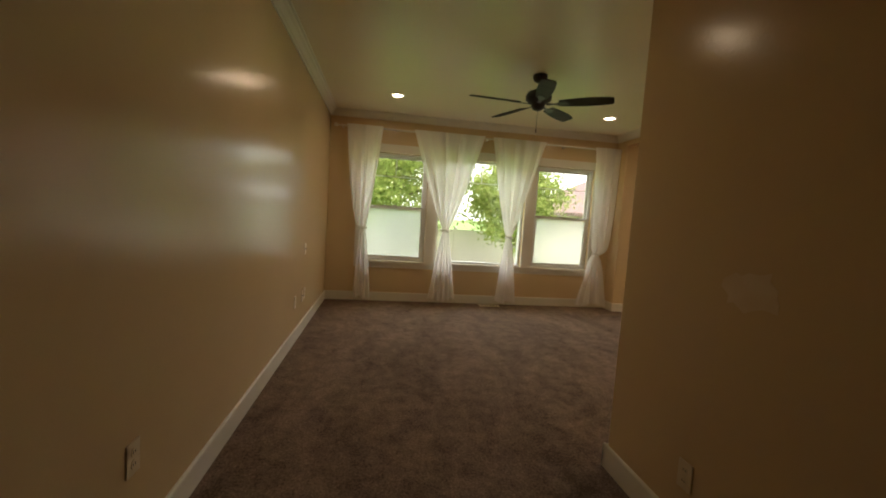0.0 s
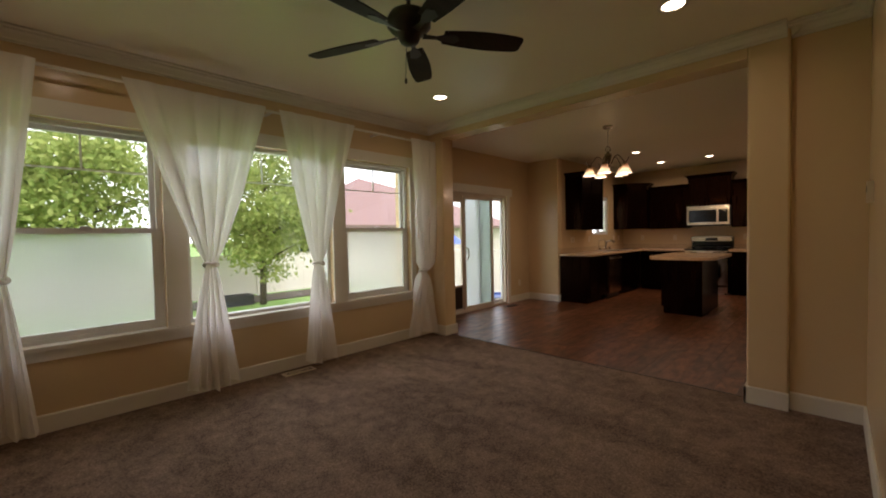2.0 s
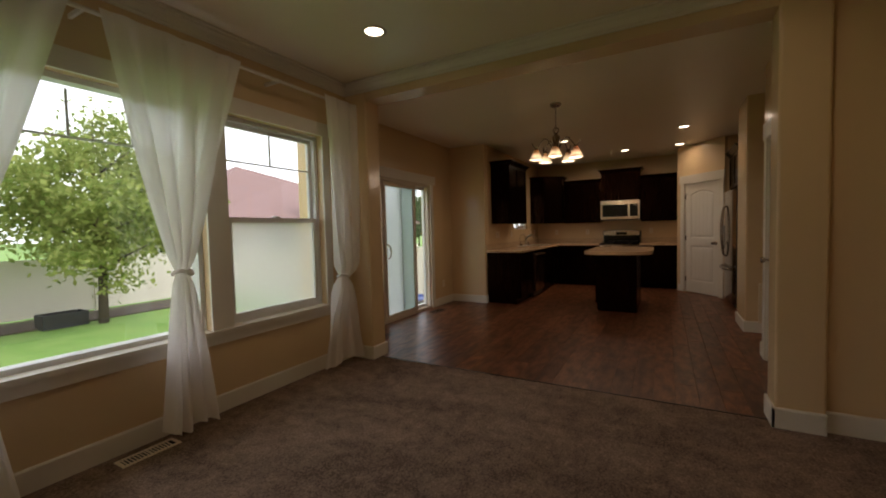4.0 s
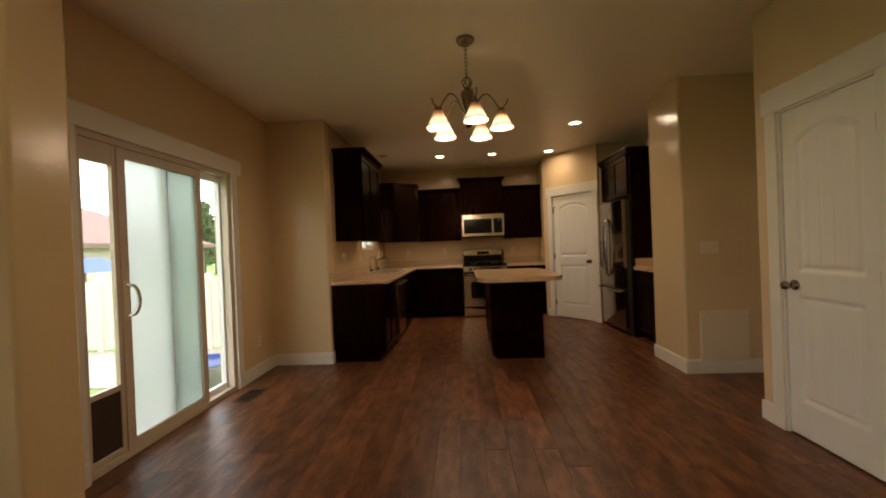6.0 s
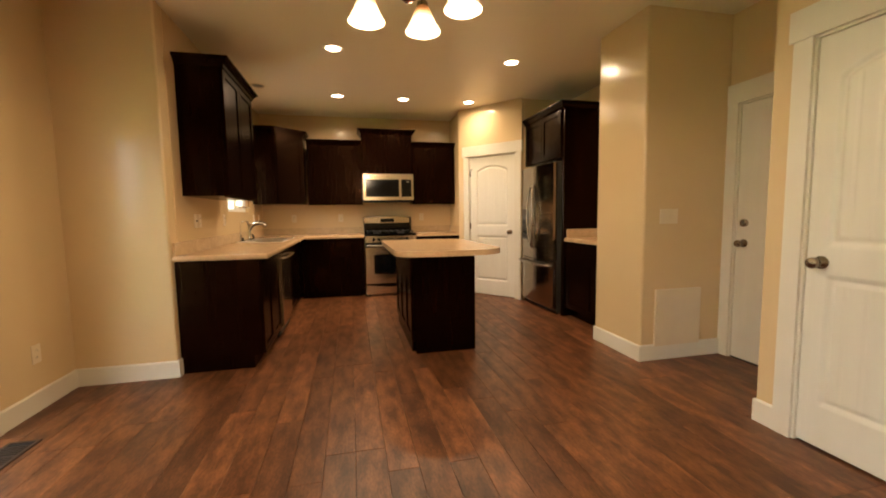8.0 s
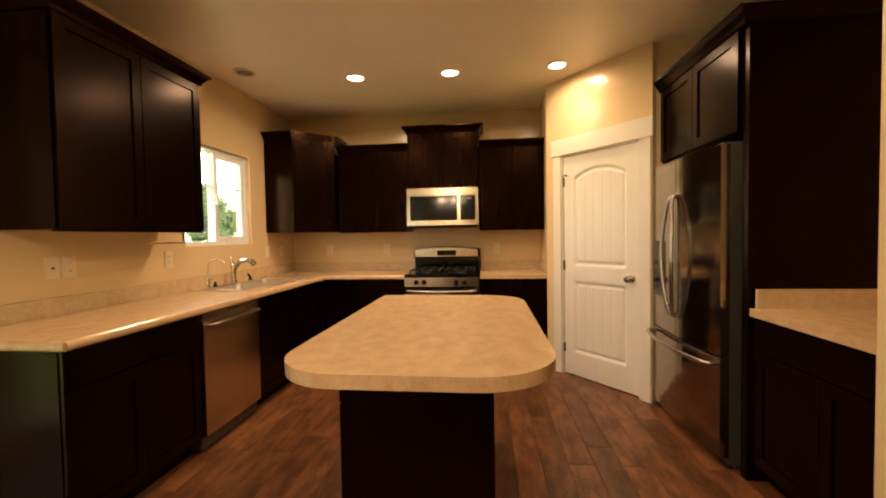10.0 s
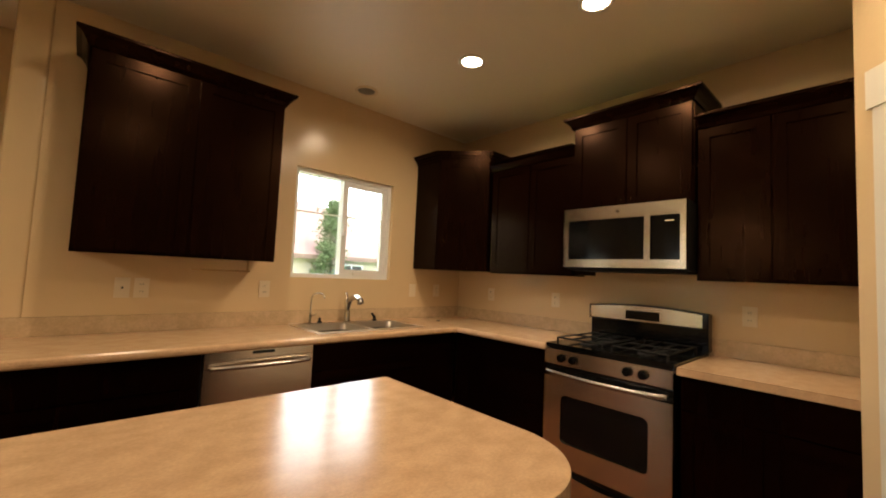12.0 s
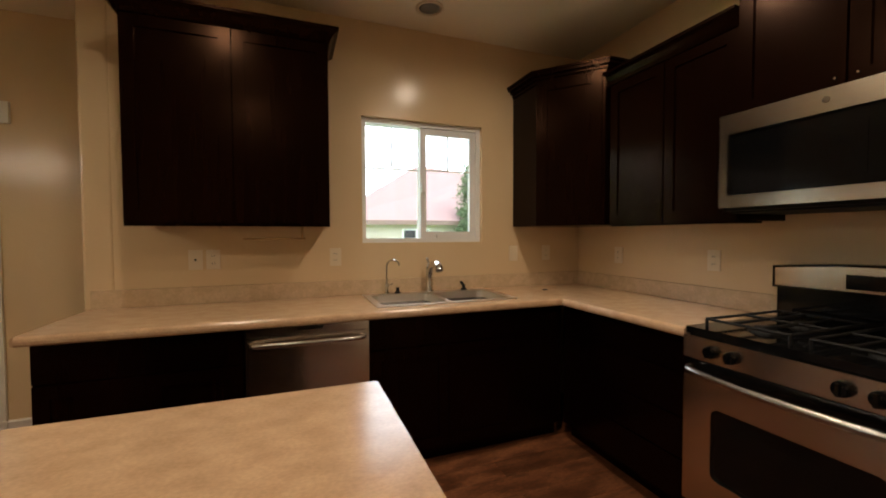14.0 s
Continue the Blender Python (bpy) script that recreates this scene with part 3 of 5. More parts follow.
for n in (0, 1):
    slab("plinth", trim, sd, ((x0 - 0.094, x0 + 0.0, YS - 0.022, YS - 0.018, 0, 0.135) if n == 0 else (x1, x1 + 0.094, YS - 0.022, YS - 0.018, 0, 0.135)), 0.0015)
ins = part("pet_door_panel", (lambda b: (frame_bars(b, -2.235, -1.962, YS + 0.03, YS + 0.06, 0.045, z1 - 0.04, 0.032), box(b, -2.203, -1.994, YS + 0.03, YS + 0.06, 0.44, 0.475), b)[-1])(bmesh.new()), slider_vinyl, sd, bevel=0.002)
pane(sd, (-2.203, -1.994, YS + 0.043, YS + 0.047, 0.475, 1.86))
slab("pet_flap", flap_brown, sd, (-2.203, -1.994, YS + 0.04, YS + 0.05, 0.08, 0.44), 0.002, "dark brown pet flap")
slab("head_panel", slider_vinyl, sd, (-2.203, -1.994, YS + 0.032, YS + 0.058, 1.86, z1 - 0.07), 0.002)
bm = bmesh.new()
frame_bars(bm, -1.962, -1.145, YS + 0.022, YS + 0.062, 0.035, z1 - 0.045, 0.062)
part("sliding_panel", bm, slider_vinyl, sd, bevel=0.003)
pane(sd, (-1.90, -1.515, YS + 0.04, YS + 0.043, 0.097, z1 - 0.107), film_door, "frosted_pane", "patterned frosted film")
pane(sd, (-1.505, -1.207, YS + 0.04, YS + 0.043, 0.097, z1 - 0.107), film_green, "frosted_pane", "greenish doubled frosted film")
bm = bmesh.new()
frame_bars(bm, -1.515, x1 - 0.005, YS + 0.075, YS + 0.115, 0.035, z1 - 0.04, 0.055)
part("fixed_panel", bm, vinyl, sd, bevel=0.003)
pane(sd, (-1.46, x1 - 0.06, YS + 0.093, YS + 0.097, 0.09, z1 - 0.095))
bm = bmesh.new()
tube(bm, smooth_line([(-1.935, YS + 0.02, 0.90), (-1.92, YS - 0.03, 0.915), (-1.905, YS - 0.045, 1.0), (-1.92, YS - 0.03, 1.085), (-1.935, YS + 0.02, 1.10)]), 0.011)
part("handle", bm, chrome, sd, "pale curved pull handle", smooth=True)
slab("handle_plate", plate_mat, sd, (-1.953, -1.917, YS + 0.014, YS + 0.023, 0.87, 1.13), 0.003)


# ---- panel doors ----
def panel_door(name, m, x0, x1, label, knob_side, group_plank=True, deadbolt=False, flush=False, z_hinge=(0.25, 1.02, 1.79)):
    "A door in its opening: local x along the wall, the room on the -y side; the wall's face is y = 0."
    d = thing(name, m, label, "door")
    d["kind"] = "structure"
    casing(d, x0, x1, 0, 2.035, 0, w=0.088, head=0.15, sill=False, wide=0.02)
    bm = bmesh.new()
    for b in ((x0, x0 + 0.012, -0.001, 0.1, 0, 2.035), (x1 - 0.012, x1, -0.001, 0.1, 0, 2.035), (x0, x1, -0.001, 0.1, 2.023, 2.035)):
        box(bm, *b)
    part("jamb", bm, trim, d)
    w, h = x1 - x0 - 0.03, 2.008
    a, z0 = x0 + 0.015, 0.012
    nx, nz = int(w / 0.008), int(h / 0.012)
    verts, faces = [], []
    m0 = 0.115 * w / 0.73
    for j in range(nz + 1):
        z = h * j / nz
        for i in range(nx + 1):
            x = w * i / nx
            dep = 0.0
            if not flush:
                arch = 0.075 * (1 - ((x - w / 2) / (w / 2 - m0)) ** 2)
                for lo, hi, up in ((0.22, 0.86, 0.0), (1.02, 1.80, arch)):
                    e = min(x - m0, w - m0 - x, z - lo, hi + up - z)
                    if e > 0:
                        if e < 0.034:
                            dep = 0.011 * math.sin(math.pi * min(1, e / 0.030)) ** 0.7 + 0.004
                        else:
                            dep = 0.004
                            g = abs(((x - w / 2) / 0.083) % 1.0 - 0.5) * 0.083
                            if group_plank and g < 0.005:
                                dep = 0.008
            verts.append((a + x, 0.012 + dep, z0 + z))
    for j in range(nz):
        for i in range(nx):
            k = j * (nx + 1) + i
            faces.append((k, k + 1, k + nx + 2, k + nx + 1))
    me = bpy.data.meshes.new("slab")
    me.from_pydata(verts, [], faces)
    me.materials.append(door_paint)
    for p in me.polygons:
        p.use_smooth = True
    o = new("slab", me)
    o.parent = d
    slab("slab_core", door_paint, d, (a, a + w, 0.0122, 0.045, z0, z0 + h), 0) if flush else slab("slab_core", door_paint, d, (a, a + w, 0.03, 0.052, z0, z0 + h), 0)
    bm = bmesh.new()
    for xx in (a, a + w):
        box(bm, xx - 0.0005, xx + 0.0005, 0.0125, 0.04, z0, z0 + h)
    box(bm, a, a + w, 0.0125, 0.04, z0 + h - 0.001, z0 + h)
    part("slab_edge", bm, door_paint, d)
    kx = x1 - 0.08 if knob_side > 0 else x0 + 0.08
    hx = x0 + 0.014 if knob_side > 0 else x1 - 0.014
    for z in z_hinge:
        bm = bmesh.new()
        lathe(bm, [(0.0065, -0.045), (0.0065, 0.045)], 8, (hx, 0.004, z))
        box(bm, hx - 0.012, hx + 0.012, 0.006, 0.013, z - 0.043, z + 0.043)
        part("hinge", bm, nickel, d, "dull metal hinge")
    bm = bmesh.new()
    lathe(bm, [(0.032, 0.012), (0.032, 0.004), (0.014, 0.0), (0.011, -0.02), (0.022, -0.032), (0.028, -0.048), (0.024, -0.062), (0.0001, -0.066)], 18, (kx, 0, 0.94), "y")
    part("knob", bm, nickel, d, "brushed nickel round knob", smooth=True)
    if deadbolt:
        bm = bmesh.new()
        lathe(bm, [(0.03, 0.012), (0.03, -0.006), (0.02, -0.012), (0.0001, -0.012)], 16, (kx, 0, 1.10), "y")
        box(bm, kx - 0.005, kx + 0.005, -0.03, -0.01, 1.08, 1.12)
        part("deadbolt", bm, nickel, d, "brushed nickel deadbolt")
    return d


panel_door("door_2", PW, 0.135, 0.895, "cream painted two-panel pantry door with arched plank panel", 1)
panel_door("door_3", pose(-1.755, YC, 0, 0, 0, 180), 0.0, 0.62, "cream painted two-panel closet door with arched top panel", -1)
panel_door("door_4", pose(-0.70, YG, 0, 0, 0, 180), 0.0, 0.80, "plain cream painted garage door with deadbolt", -1, deadbolt=True, flush=True)
ps = thing("hinge_stop", PW @ pose(0.165, -0.002, 1.845), "small dark pin stop on the pantry hinge", "door stop")
bm = bmesh.new()
tube(bm, [(-0.012, 0.0, 0.0), (0.0, -0.022, 0.0), (0.028, -0.012, 0.0)], 0.0035, 8)
part("arm", bm, nickel, ps, smooth=True)
bm = bmesh.new()
lathe(bm, [(0.0001, -0.006), (0.008, -0.005), (0.008, 0.005), (0.0001, 0.006)], 10, (0.03, -0.008, 0.0), "y")
part("bumper", bm, black_iron, ps, smooth=True)
slab("door_stop", nickel, None, (-2.62, -2.60, YC + 0.014, YC + 0.06, 0.07, 0.085), 0.003)
tagged(bpy.data.objects["door_stop"], "small metal door stop on the baseboard", "door stop")


# ---- wall plates, panel, thermostat ----
def wall_plate(m, kind, gangs=1):
    label = {"outlet": "cream duplex outlet plate on the wall", "switch": "cream rocker switch plate on the wall", "blank": "cream cable plate on the wall"}[kind]
    p = thing({"outlet": "outlet_plate", "switch": "switch_plate", "blank": "cable_plate"}[kind], m, label, "wall plate")
    w = 0.036 + 0.023 * (gangs - 1) * 2
    slab("plate", plate_mat, p, (-w, w, -0.006, -0.0005, -0.058, 0.058), 0.003)
    if kind == "outlet":
        for z in (-0.022, 0.022):
            bm = bmesh.new()
            lathe(bm, [(0.016, -0.0062), (0.016, -0.008), (0.0001, -0.008)], 14, (0, 0, z), "y")
            part("socket", bm, plate_mat, p)
            bm = bmesh.new()
            for sx in (-0.006, 0.006):
                box(bm, sx - 0.0012, sx + 0.0012, -0.0086, -0.0078, z - 0.005, z + 0.005)
            part("slot", bm, hole_dark, p)
    elif kind == "switch":
        for g in range(gangs):
            c = (g - (gangs - 1) / 2) * 0.046
            slab("rocker", plate_mat, p, (c - 0.016, c + 0.016, -0.010, -0.006, -0.033, 0.033), 0.002)
    else:
        bm = bmesh.new()
        lathe(bm, [(0.006, -0.006), (0.006, -0.016), (0.0001, -0.016)], 10, (0, 0, 0), "y")
        part("socket", bm, hole_dark, p)


NORTH, EAST, WEST_WALL, SOUTH = 0, -90, 90, 180
for x, k, g in ((0.535, "blank", 1), (0.627, "outlet", 1), (1.335, "outlet", 1), (2.675, "switch", 1), (2.974, "outlet", 1)):
    wall_plate(pose(x, 0, 1.172, 0, 0, NORTH), k, g)
for y in (-0.45, -1.153, -2.454):
    wall_plate(pose(XR, y, 1.165, 0, 0, EAST), "outlet")
wall_plate(pose(-0.35, YS, 0.36, 0, 0, NORTH), "outlet")
for y, z, k in ((-1.48, 0.88, "blank"), (-1.46, 0.40, "outlet"), (-1.56, 0.39, "blank"), (-1.91, 0.40, "outlet"), (-4.45, 0.43, "outlet")):
    wall_plate(pose(XL, y, z, 0, 0, WEST_WALL), k)
wall_plate(pose(BX, -4.492, 0.32, 0, 0, EAST), "outlet")
wall_plate(pose(-0.612, -3.765, 1.16, 0, 0, EAST), "switch", 2)
ap = thing("access_panel", pose(-0.612, -3.875, 0.345, 0, 0, EAST), "white flat access panel low on the wall", "access panel")
slab("panel", plate_mat, ap, (-0.215, 0.215, -0.016, -0.0005, -0.23, 0.23), 0.003)
slab("rim", plate_mat, ap, (-0.2, 0.2, -0.019, -0.0165, -0.215, 0.215), 0.002)
th = thing("thermostat", pose(-3.62, BY, 1.51, 0, 0, SOUTH), "small cream thermostat on the wall", "thermostat")
slab("case", plate_mat, th, (-0.045, 0.045, -0.028, -0.0005, -0.06, 0.06), 0.006)
slab("screen", grey_side, th, (-0.028, 0.028, -0.0295, -0.0285, 0.0, 0.035), 0)
bm = bmesh.new()
random.seed(4)
prism(bm, [(0.13 * math.cos(a / 9 * math.pi) * random.uniform(0.6, 1.05), 0.09 * math.sin(a / 9 * math.pi) * random.uniform(0.6, 1.05)) for a in range(18)], 0, 0.0012)
sp = part("spackle_patch", bm, spackle)
sp.matrix_basis = pose(BX - 0.0005, -4.68, 1.12, 90, 0, -90)
tagged(sp, "rough patch of unpainted filler on the wall", "wall patch")


# ---- curtains ----
ROD_Z, ROD_Y = 2.49, -0.045


def curtain(top_l, top_r, knot_x, knot_z, bot_l, bot_r, pl, pr, folds, seed, label):
    rnd = random.Random(seed)
    c = thing("curtain", pose((top_l + top_r) / 2, ROD_Y, 0), label, "curtain", "white curtains at the windows")
    ox = (top_l + top_r) / 2
    nu, nv = 88, 84
    zt, zb = ROD_Z + 0.03, 0.075
    ph = [rnd.uniform(0, 6.28) for _ in range(5)]
    verts = []
    for j in range(nv + 1):
        z = zt + (zb - zt) * j / nv
        if z >= knot_z:
            s = (z - knot_z) / (zt - knot_z)
            l, r = knot_x - 0.035 + (top_l - knot_x + 0.035) * s ** pl, knot_x + 0.035 + (top_r - knot_x - 0.035) * s ** pr
        else:
            s = (knot_z - z) / (knot_z - zb)
            l, r = knot_x - 0.035 + (bot_l - knot_x + 0.035) * s ** 0.8, knot_x + 0.035 + (bot_r - knot_x - 0.035) * s ** 0.8
        full = min(1.0, (r - l) / (top_r - top_l))
        amp = 0.024 + 0.05 * math.exp(-((full - 0.45) / 0.35) ** 2) if z < ROD_Z - 0.03 else 0.018
        amp *= min(1.0, abs(z - knot_z) * 7 + 0.35)
        if z > knot_z:
            amp *= 0.5 + 0.5 * min(1, (zt - z) * 1.2)
        for i in range(nu + 1):
            u = i / nu
            w = math.sin(2 * math.pi * folds * u + ph[0] + 0.5 * math.sin(3 * z + ph[1])) + 0.35 * math.sin(2 * math.pi * folds * 1.73 * u + ph[2] + 0.9 * z) + 0.10 * math.sin(2 * math.pi * folds * 3.1 * u + ph[3])
            x = l + (r - l) * (u + 0.012 * math.sin(2 * math.pi * folds * u + ph[4] + z))
            hem = 0.02 * math.sin(2 * math.pi * 1.3 * u + ph[2]) * max(0, 1 - (z - zb) / 0.3)
            verts.append((x - ox, -0.02 + amp * w * 0.72 - 0.015 * (1 - full), z + hem))
    faces = [(j * (nu + 1) + i, j * (nu + 1) + i + 1, (j + 1) * (nu + 1) + i + 1, (j + 1) * (nu + 1) + i) for j in range(nv) for i in range(nu)]
    me = bpy.data.meshes.new("cloth")
    me.from_pydata(verts, [], faces)
    me.materials.append(curtain_cloth)
    for p in me.polygons:
        p.use_smooth = True
    o = new("cloth", me)
    o.parent = c
    bm = bmesh.new()
    n = 24
    ring = [(knot_x - ox + 0.052 * math.cos(2 * math.pi * k / n), -0.035 + 0.048 * math.sin(2 * math.pi * k / n), knot_z + 0.012 * math.sin(4 * math.pi * k / n)) for k in range(n + 1)]
    tube(bm, ring, 0.013, 8)
    lathe(bm, [(0.0001, -0.02), (0.024, -0.012), (0.028, 0.004), (0.018, 0.02), (0.0001, 0.024)], 10, (knot_x - ox + 0.01, -0.085, knot_z))
    part("tie", bm, curtain_cloth, c, "curtain cloth tied in a knot", smooth=True)


curtain(-7.45, -6.95, -7.18, 1.085, -7.28, -7.03, 0.45, 0.8, 3, 1, "white cotton curtain gathered in a low knot")
curtain(-6.53, -5.49, -5.985, 1.112, -6.19, -5.79, 0.86, 0.86, 5, 2, "white cotton curtain gathered in a knot between windows")
curtain(-5.36, -4.535, -5.016, 1.06, -5.15, -4.84, 0.88, 0.88, 4, 3, "white cotton curtain gathered in a knot before the window")
curtain(-3.745, -3.325, -3.60, 0.885, -3.87, -3.35, 0.5, 0.2, 3, 6, "white cotton curtain knotted beside the column")
cr = thing("curtain_rod", pose(0, ROD_Y, ROD_Z), "long pale curtain rod above the windows", "curtain rod")
bm = bmesh.new()
lathe(bm, [(0.0125, -7.58), (0.0125, -3.30)], 12, (0, 0, 0), "x")
part("rod", bm, trim, cr, smooth=True)
for x in (-7.52, -5.42, -4.2):
    slab("bracket", trim, cr, (x - 0.008, x + 0.008, 0.0, YW - ROD_Y - 0.001, -0.012, 0.012), 0.002)
bm = bmesh.new()
lathe(bm, [(0.0125, 0.0), (0.024, -0.012), (0.028, -0.03), (0.02, -0.05), (0.0001, -0.056)], 12, (-7.58, 0, 0), "x")
part("finial", bm, trim, cr, smooth=True)

# ---- ceiling fan ----
FAN = pose(-5.46, -2.035, H)
fan = thing("ceiling_fan", FAN, "dark bronze five-blade ceiling fan with pull chain", "ceiling fan")
bm = bmesh.new()
lathe(bm, [(0.068, 0.0), (0.070, -0.025), (0.055, -0.055), (0.03, -0.07), (0.013, -0.075)], 24)
part("canopy", bm, bronze, fan, smooth=True)
bm = bmesh.new()
lathe(bm, [(0.012, -0.07), (0.012, -0.15)], 12)
part("downrod", bm, bronze, fan, smooth=True)
bm = bmesh.new()
lathe(bm, [(0.02, -0.125), (0.05, -0.14), (0.105, -0.165), (0.125, -0.20), (0.125, -0.235), (0.10, -0.262), (0.07, -0.275), (0.062, -0.30), (0.05, -0.325), (0.02, -0.338), (0.0001, -0.34)], 28)
part("motor", bm, bronze, fan, smooth=True)
BLADE_Z, FAN_TURN = -0.275, -32
for k in range(5):
    a = radians(FAN_TURN + 72 * k)
    r0, r1 = 0.20, 0.69
    verts, n = [], 14
    outline = [(r0 + (r1 - r0) * i / n, 0.052 + 0.022 * math.sin(math.pi * min(1, i / n * 0.9)) if i < n else 0.045) for i in range(n + 1)]
    outline = outline[:-1] + [(r1 - 0.012, 0.056), (r1, 0.040)]
    bm = bmesh.new()
    pts = [(x, w) for x, w in outline] + [(x, -w) for x, w in reversed(outline)]
    prism(bm, pts, -0.004, 0.004)
    bmesh.ops.transform(bm, matrix=Matrix.Rotation(a, 4, "Z") @ Matrix.Translation((0, 0, BLADE_Z)) @ Matrix.Rotation(radians(-13), 4, "X"), verts=bm.verts)
    bl = part("blade", bm, blade_wood, fan, "dark wood grain fan blade", bevel=0.0015)
    bm = bmesh.new()
    prism(bm, [(0.08, 0.02), (0.16, 0.012), (0.20, 0.03), (0.27, 0.035), (0.30, 0.0), (0.27, -0.035), (0.20, -0.03), (0.16, -0.012), (0.08, -0.02)], -0.010, -0.0045)
    bmesh.ops.transform(bm, matrix=Matrix.Rotation(a, 4, "Z") @ Matrix.Translation((0, 0, BLADE_Z)) @ Matrix.Rotation(radians(-13), 4, "X"), verts=bm.verts)
    part("blade_iron", bm, bronze, bl, bevel=0.0015)
bm = bmesh.new()
tube(bm, [(0.02, 0.05, -0.325), (0.02, 0.06, -0.50)], 0.0018, 6)
lathe(bm, [(0.0001, -0.535), (0.007, -0.53), (0.007, -0.505), (0.0001, -0.50)], 8, (0.02, 0.06, 0))
part("pull_chain", bm, bronze, fan)


# ---- recessed lights ----
def recessed_light(x, y, lit=True, dim=1.0):
    c = thing("recessed_light", pose(x, y, H), "white recessed ceiling light, " + ("switched on" if lit else "switched off"), "ceiling light", "recessed ceiling lights")
    bm = bmesh.new()
    lathe(bm, [(0.088, -0.0005), (0.090, -0.006), (0.070, -0.009), (0.066, -0.004), (0.066, -0.001)], 28)
    part("trim_ring", bm, trim if lit else plate_mat, c, smooth=True)
    bm = bmesh.new()
    lathe(bm, [(0.066, -0.0015), (0.05, -0.004), (0.0001, -0.005)], 24)
    part("lens", bm, can_glow if lit else dead_can, c, smooth=True)
    if lit:
        l = bpy.data.lights.new("can_lamp", "AREA")
        l.shape, l.size, l.energy, l.color, l.spread = "DISK", 0.12, (CAN if x > -3 else LIVING_CAN) * dim, (1.0, 0.74, 0.47), radians(165)
        o = new("can_lamp", l)
        o.parent = c
        o.location = (0, 0, -0.012)


for x, y in ((0.64, -1.20), (0.66, -2.96), (2.15, -1.19), (2.165, -2.04), (2.14, -2.95), (-6.80, -0.86), (-4.02, -0.86), (-4.12, -3.04), (-6.74, -3.2)):
    recessed_light(x, y, dim=0.6 if (x, y) in ((2.14, -2.95), (-6.74, -3.2)) else (1.35 if x > 2 else 1.0))
recessed_light(1.90, -0.29, False)

# ---- chandelier ----
ch = thing("chandelier", pose(-1.535, -1.579, H - 0.035), "brushed nickel five-light chandelier with bell glass shades", "chandelier")
bm = bmesh.new()
lathe(bm, [(0.0645, 0.035), (0.066, 0.021), (0.052, 0.001), (0.02, -0.009), (0.008, -0.015)], 24)
part("canopy", bm, nickel, ch, smooth=True)
bm = bmesh.new()
for k in range(8):
    z = -0.032 - 0.028 * k
    ring = [(0.010 * math.cos(q * math.pi / 5) * (1 if k % 2 else 0), 0.010 * math.cos(q * math.pi / 5) * (0 if k % 2 else 1), z + 0.018 * math.sin(q * math.pi / 5)) for q in range(11)]
    tube(bm, ring, 0.0025, 6)
part("chain", bm, nickel, ch, smooth=True)
bm = bmesh.new()
tube(bm, smooth_line([(0.015, 0, -0.012), (0.024, 0.004, -0.12), (0.012, 0.0, -0.2), (0.02, 0, -0.26)]), 0.003, 6)
part("cord", bm, plate_mat, ch)
bm = bmesh.new()
for k in range(6):
    a = k * math.pi / 3
    tube(bm, smooth_line([(0.006 * math.cos(a), 0.006 * math.sin(a), -0.235), (0.034 * math.cos(a + 0.4), 0.034 * math.sin(a + 0.4), -0.265), (0.030 * math.cos(a + 0.9), 0.030 * math.sin(a + 0.9), -0.295), (0.01 * math.cos(a + 1.2), 0.01 * math.sin(a + 1.2), -0.32)], 5), 0.004, 6)
part("basket", bm, nickel, ch, smooth=True)
bm = bmesh.new()
lathe(bm, [(0.006, -0.31), (0.022, -0.325), (0.045, -0.345), (0.047, -0.36), (0.036, -0.41), (0.024, -0.46), (0.016, -0.485), (0.03, -0.50), (0.028, -0.52), (0.014, -0.53), (0.018, -0.545), (0.034, -0.565), (0.036, -0.58), (0.02, -0.595), (0.0001, -0.60)], 20)
part("body", bm, nickel, ch, smooth=True)
for k in range(5):
    a = radians(191 + 72 * k)
    d = Vector((math.cos(a), math.sin(a), 0))
    up = lambda r, z: tuple(d * r + Vector((0, 0, z)))
    bm = bmesh.new()
    tube(bm, smooth_line([up(0.025, -0.515), up(0.06, -0.45), up(0.10, -0.385), up(0.145, -0.375), up(0.19, -0.43), up(0.232, -0.485), up(0.27, -0.455), up(0.285, -0.42)], 6), 0.006, 8)
    arm = part("arm", bm, nickel, ch, smooth=True)
    bm = bmesh.new()
    lathe(bm, [(0.008, -0.475), (0.026, -0.485), (0.028, -0.505), (0.02, -0.515)], 14, tuple(d * 0.235))
    part("socket", bm, nickel, arm, smooth=True)
    bm = bmesh.new()
    lathe(bm, [(0.024, -0.500), (0.034, -0.515), (0.046, -0.545), (0.064, -0.585), (0.086, -0.622), (0.083, -0.621), (0.061, -0.582), (0.043, -0.543), (0.031, -0.515), (0.021, -0.502)], 24, tuple(d * 0.235))
    part("shade", bm, shade_glass, arm, "frosted amber-white bell glass shade", smooth=True)
    bm = bmesh.new()
    lathe(bm, [(0.0001, -0.545), (0.016, -0.552), (0.026, -0.572), (0.024, -0.592), (0.0001, -0.606)], 12, tuple(d * 0.235))
    bu = part("bulb", bm, bulb_glow, arm, smooth=True)
    l = bpy.data.lights.new("bulb_lamp", "POINT")
    l.energy, l.color, l.shadow_soft_size = BULB, (1.0, 0.75, 0.49), 0.03
    o = new("bulb_lamp", l)
    o.parent = ch
    o.location = d * 0.235 + Vector((0, 0, -0.612))

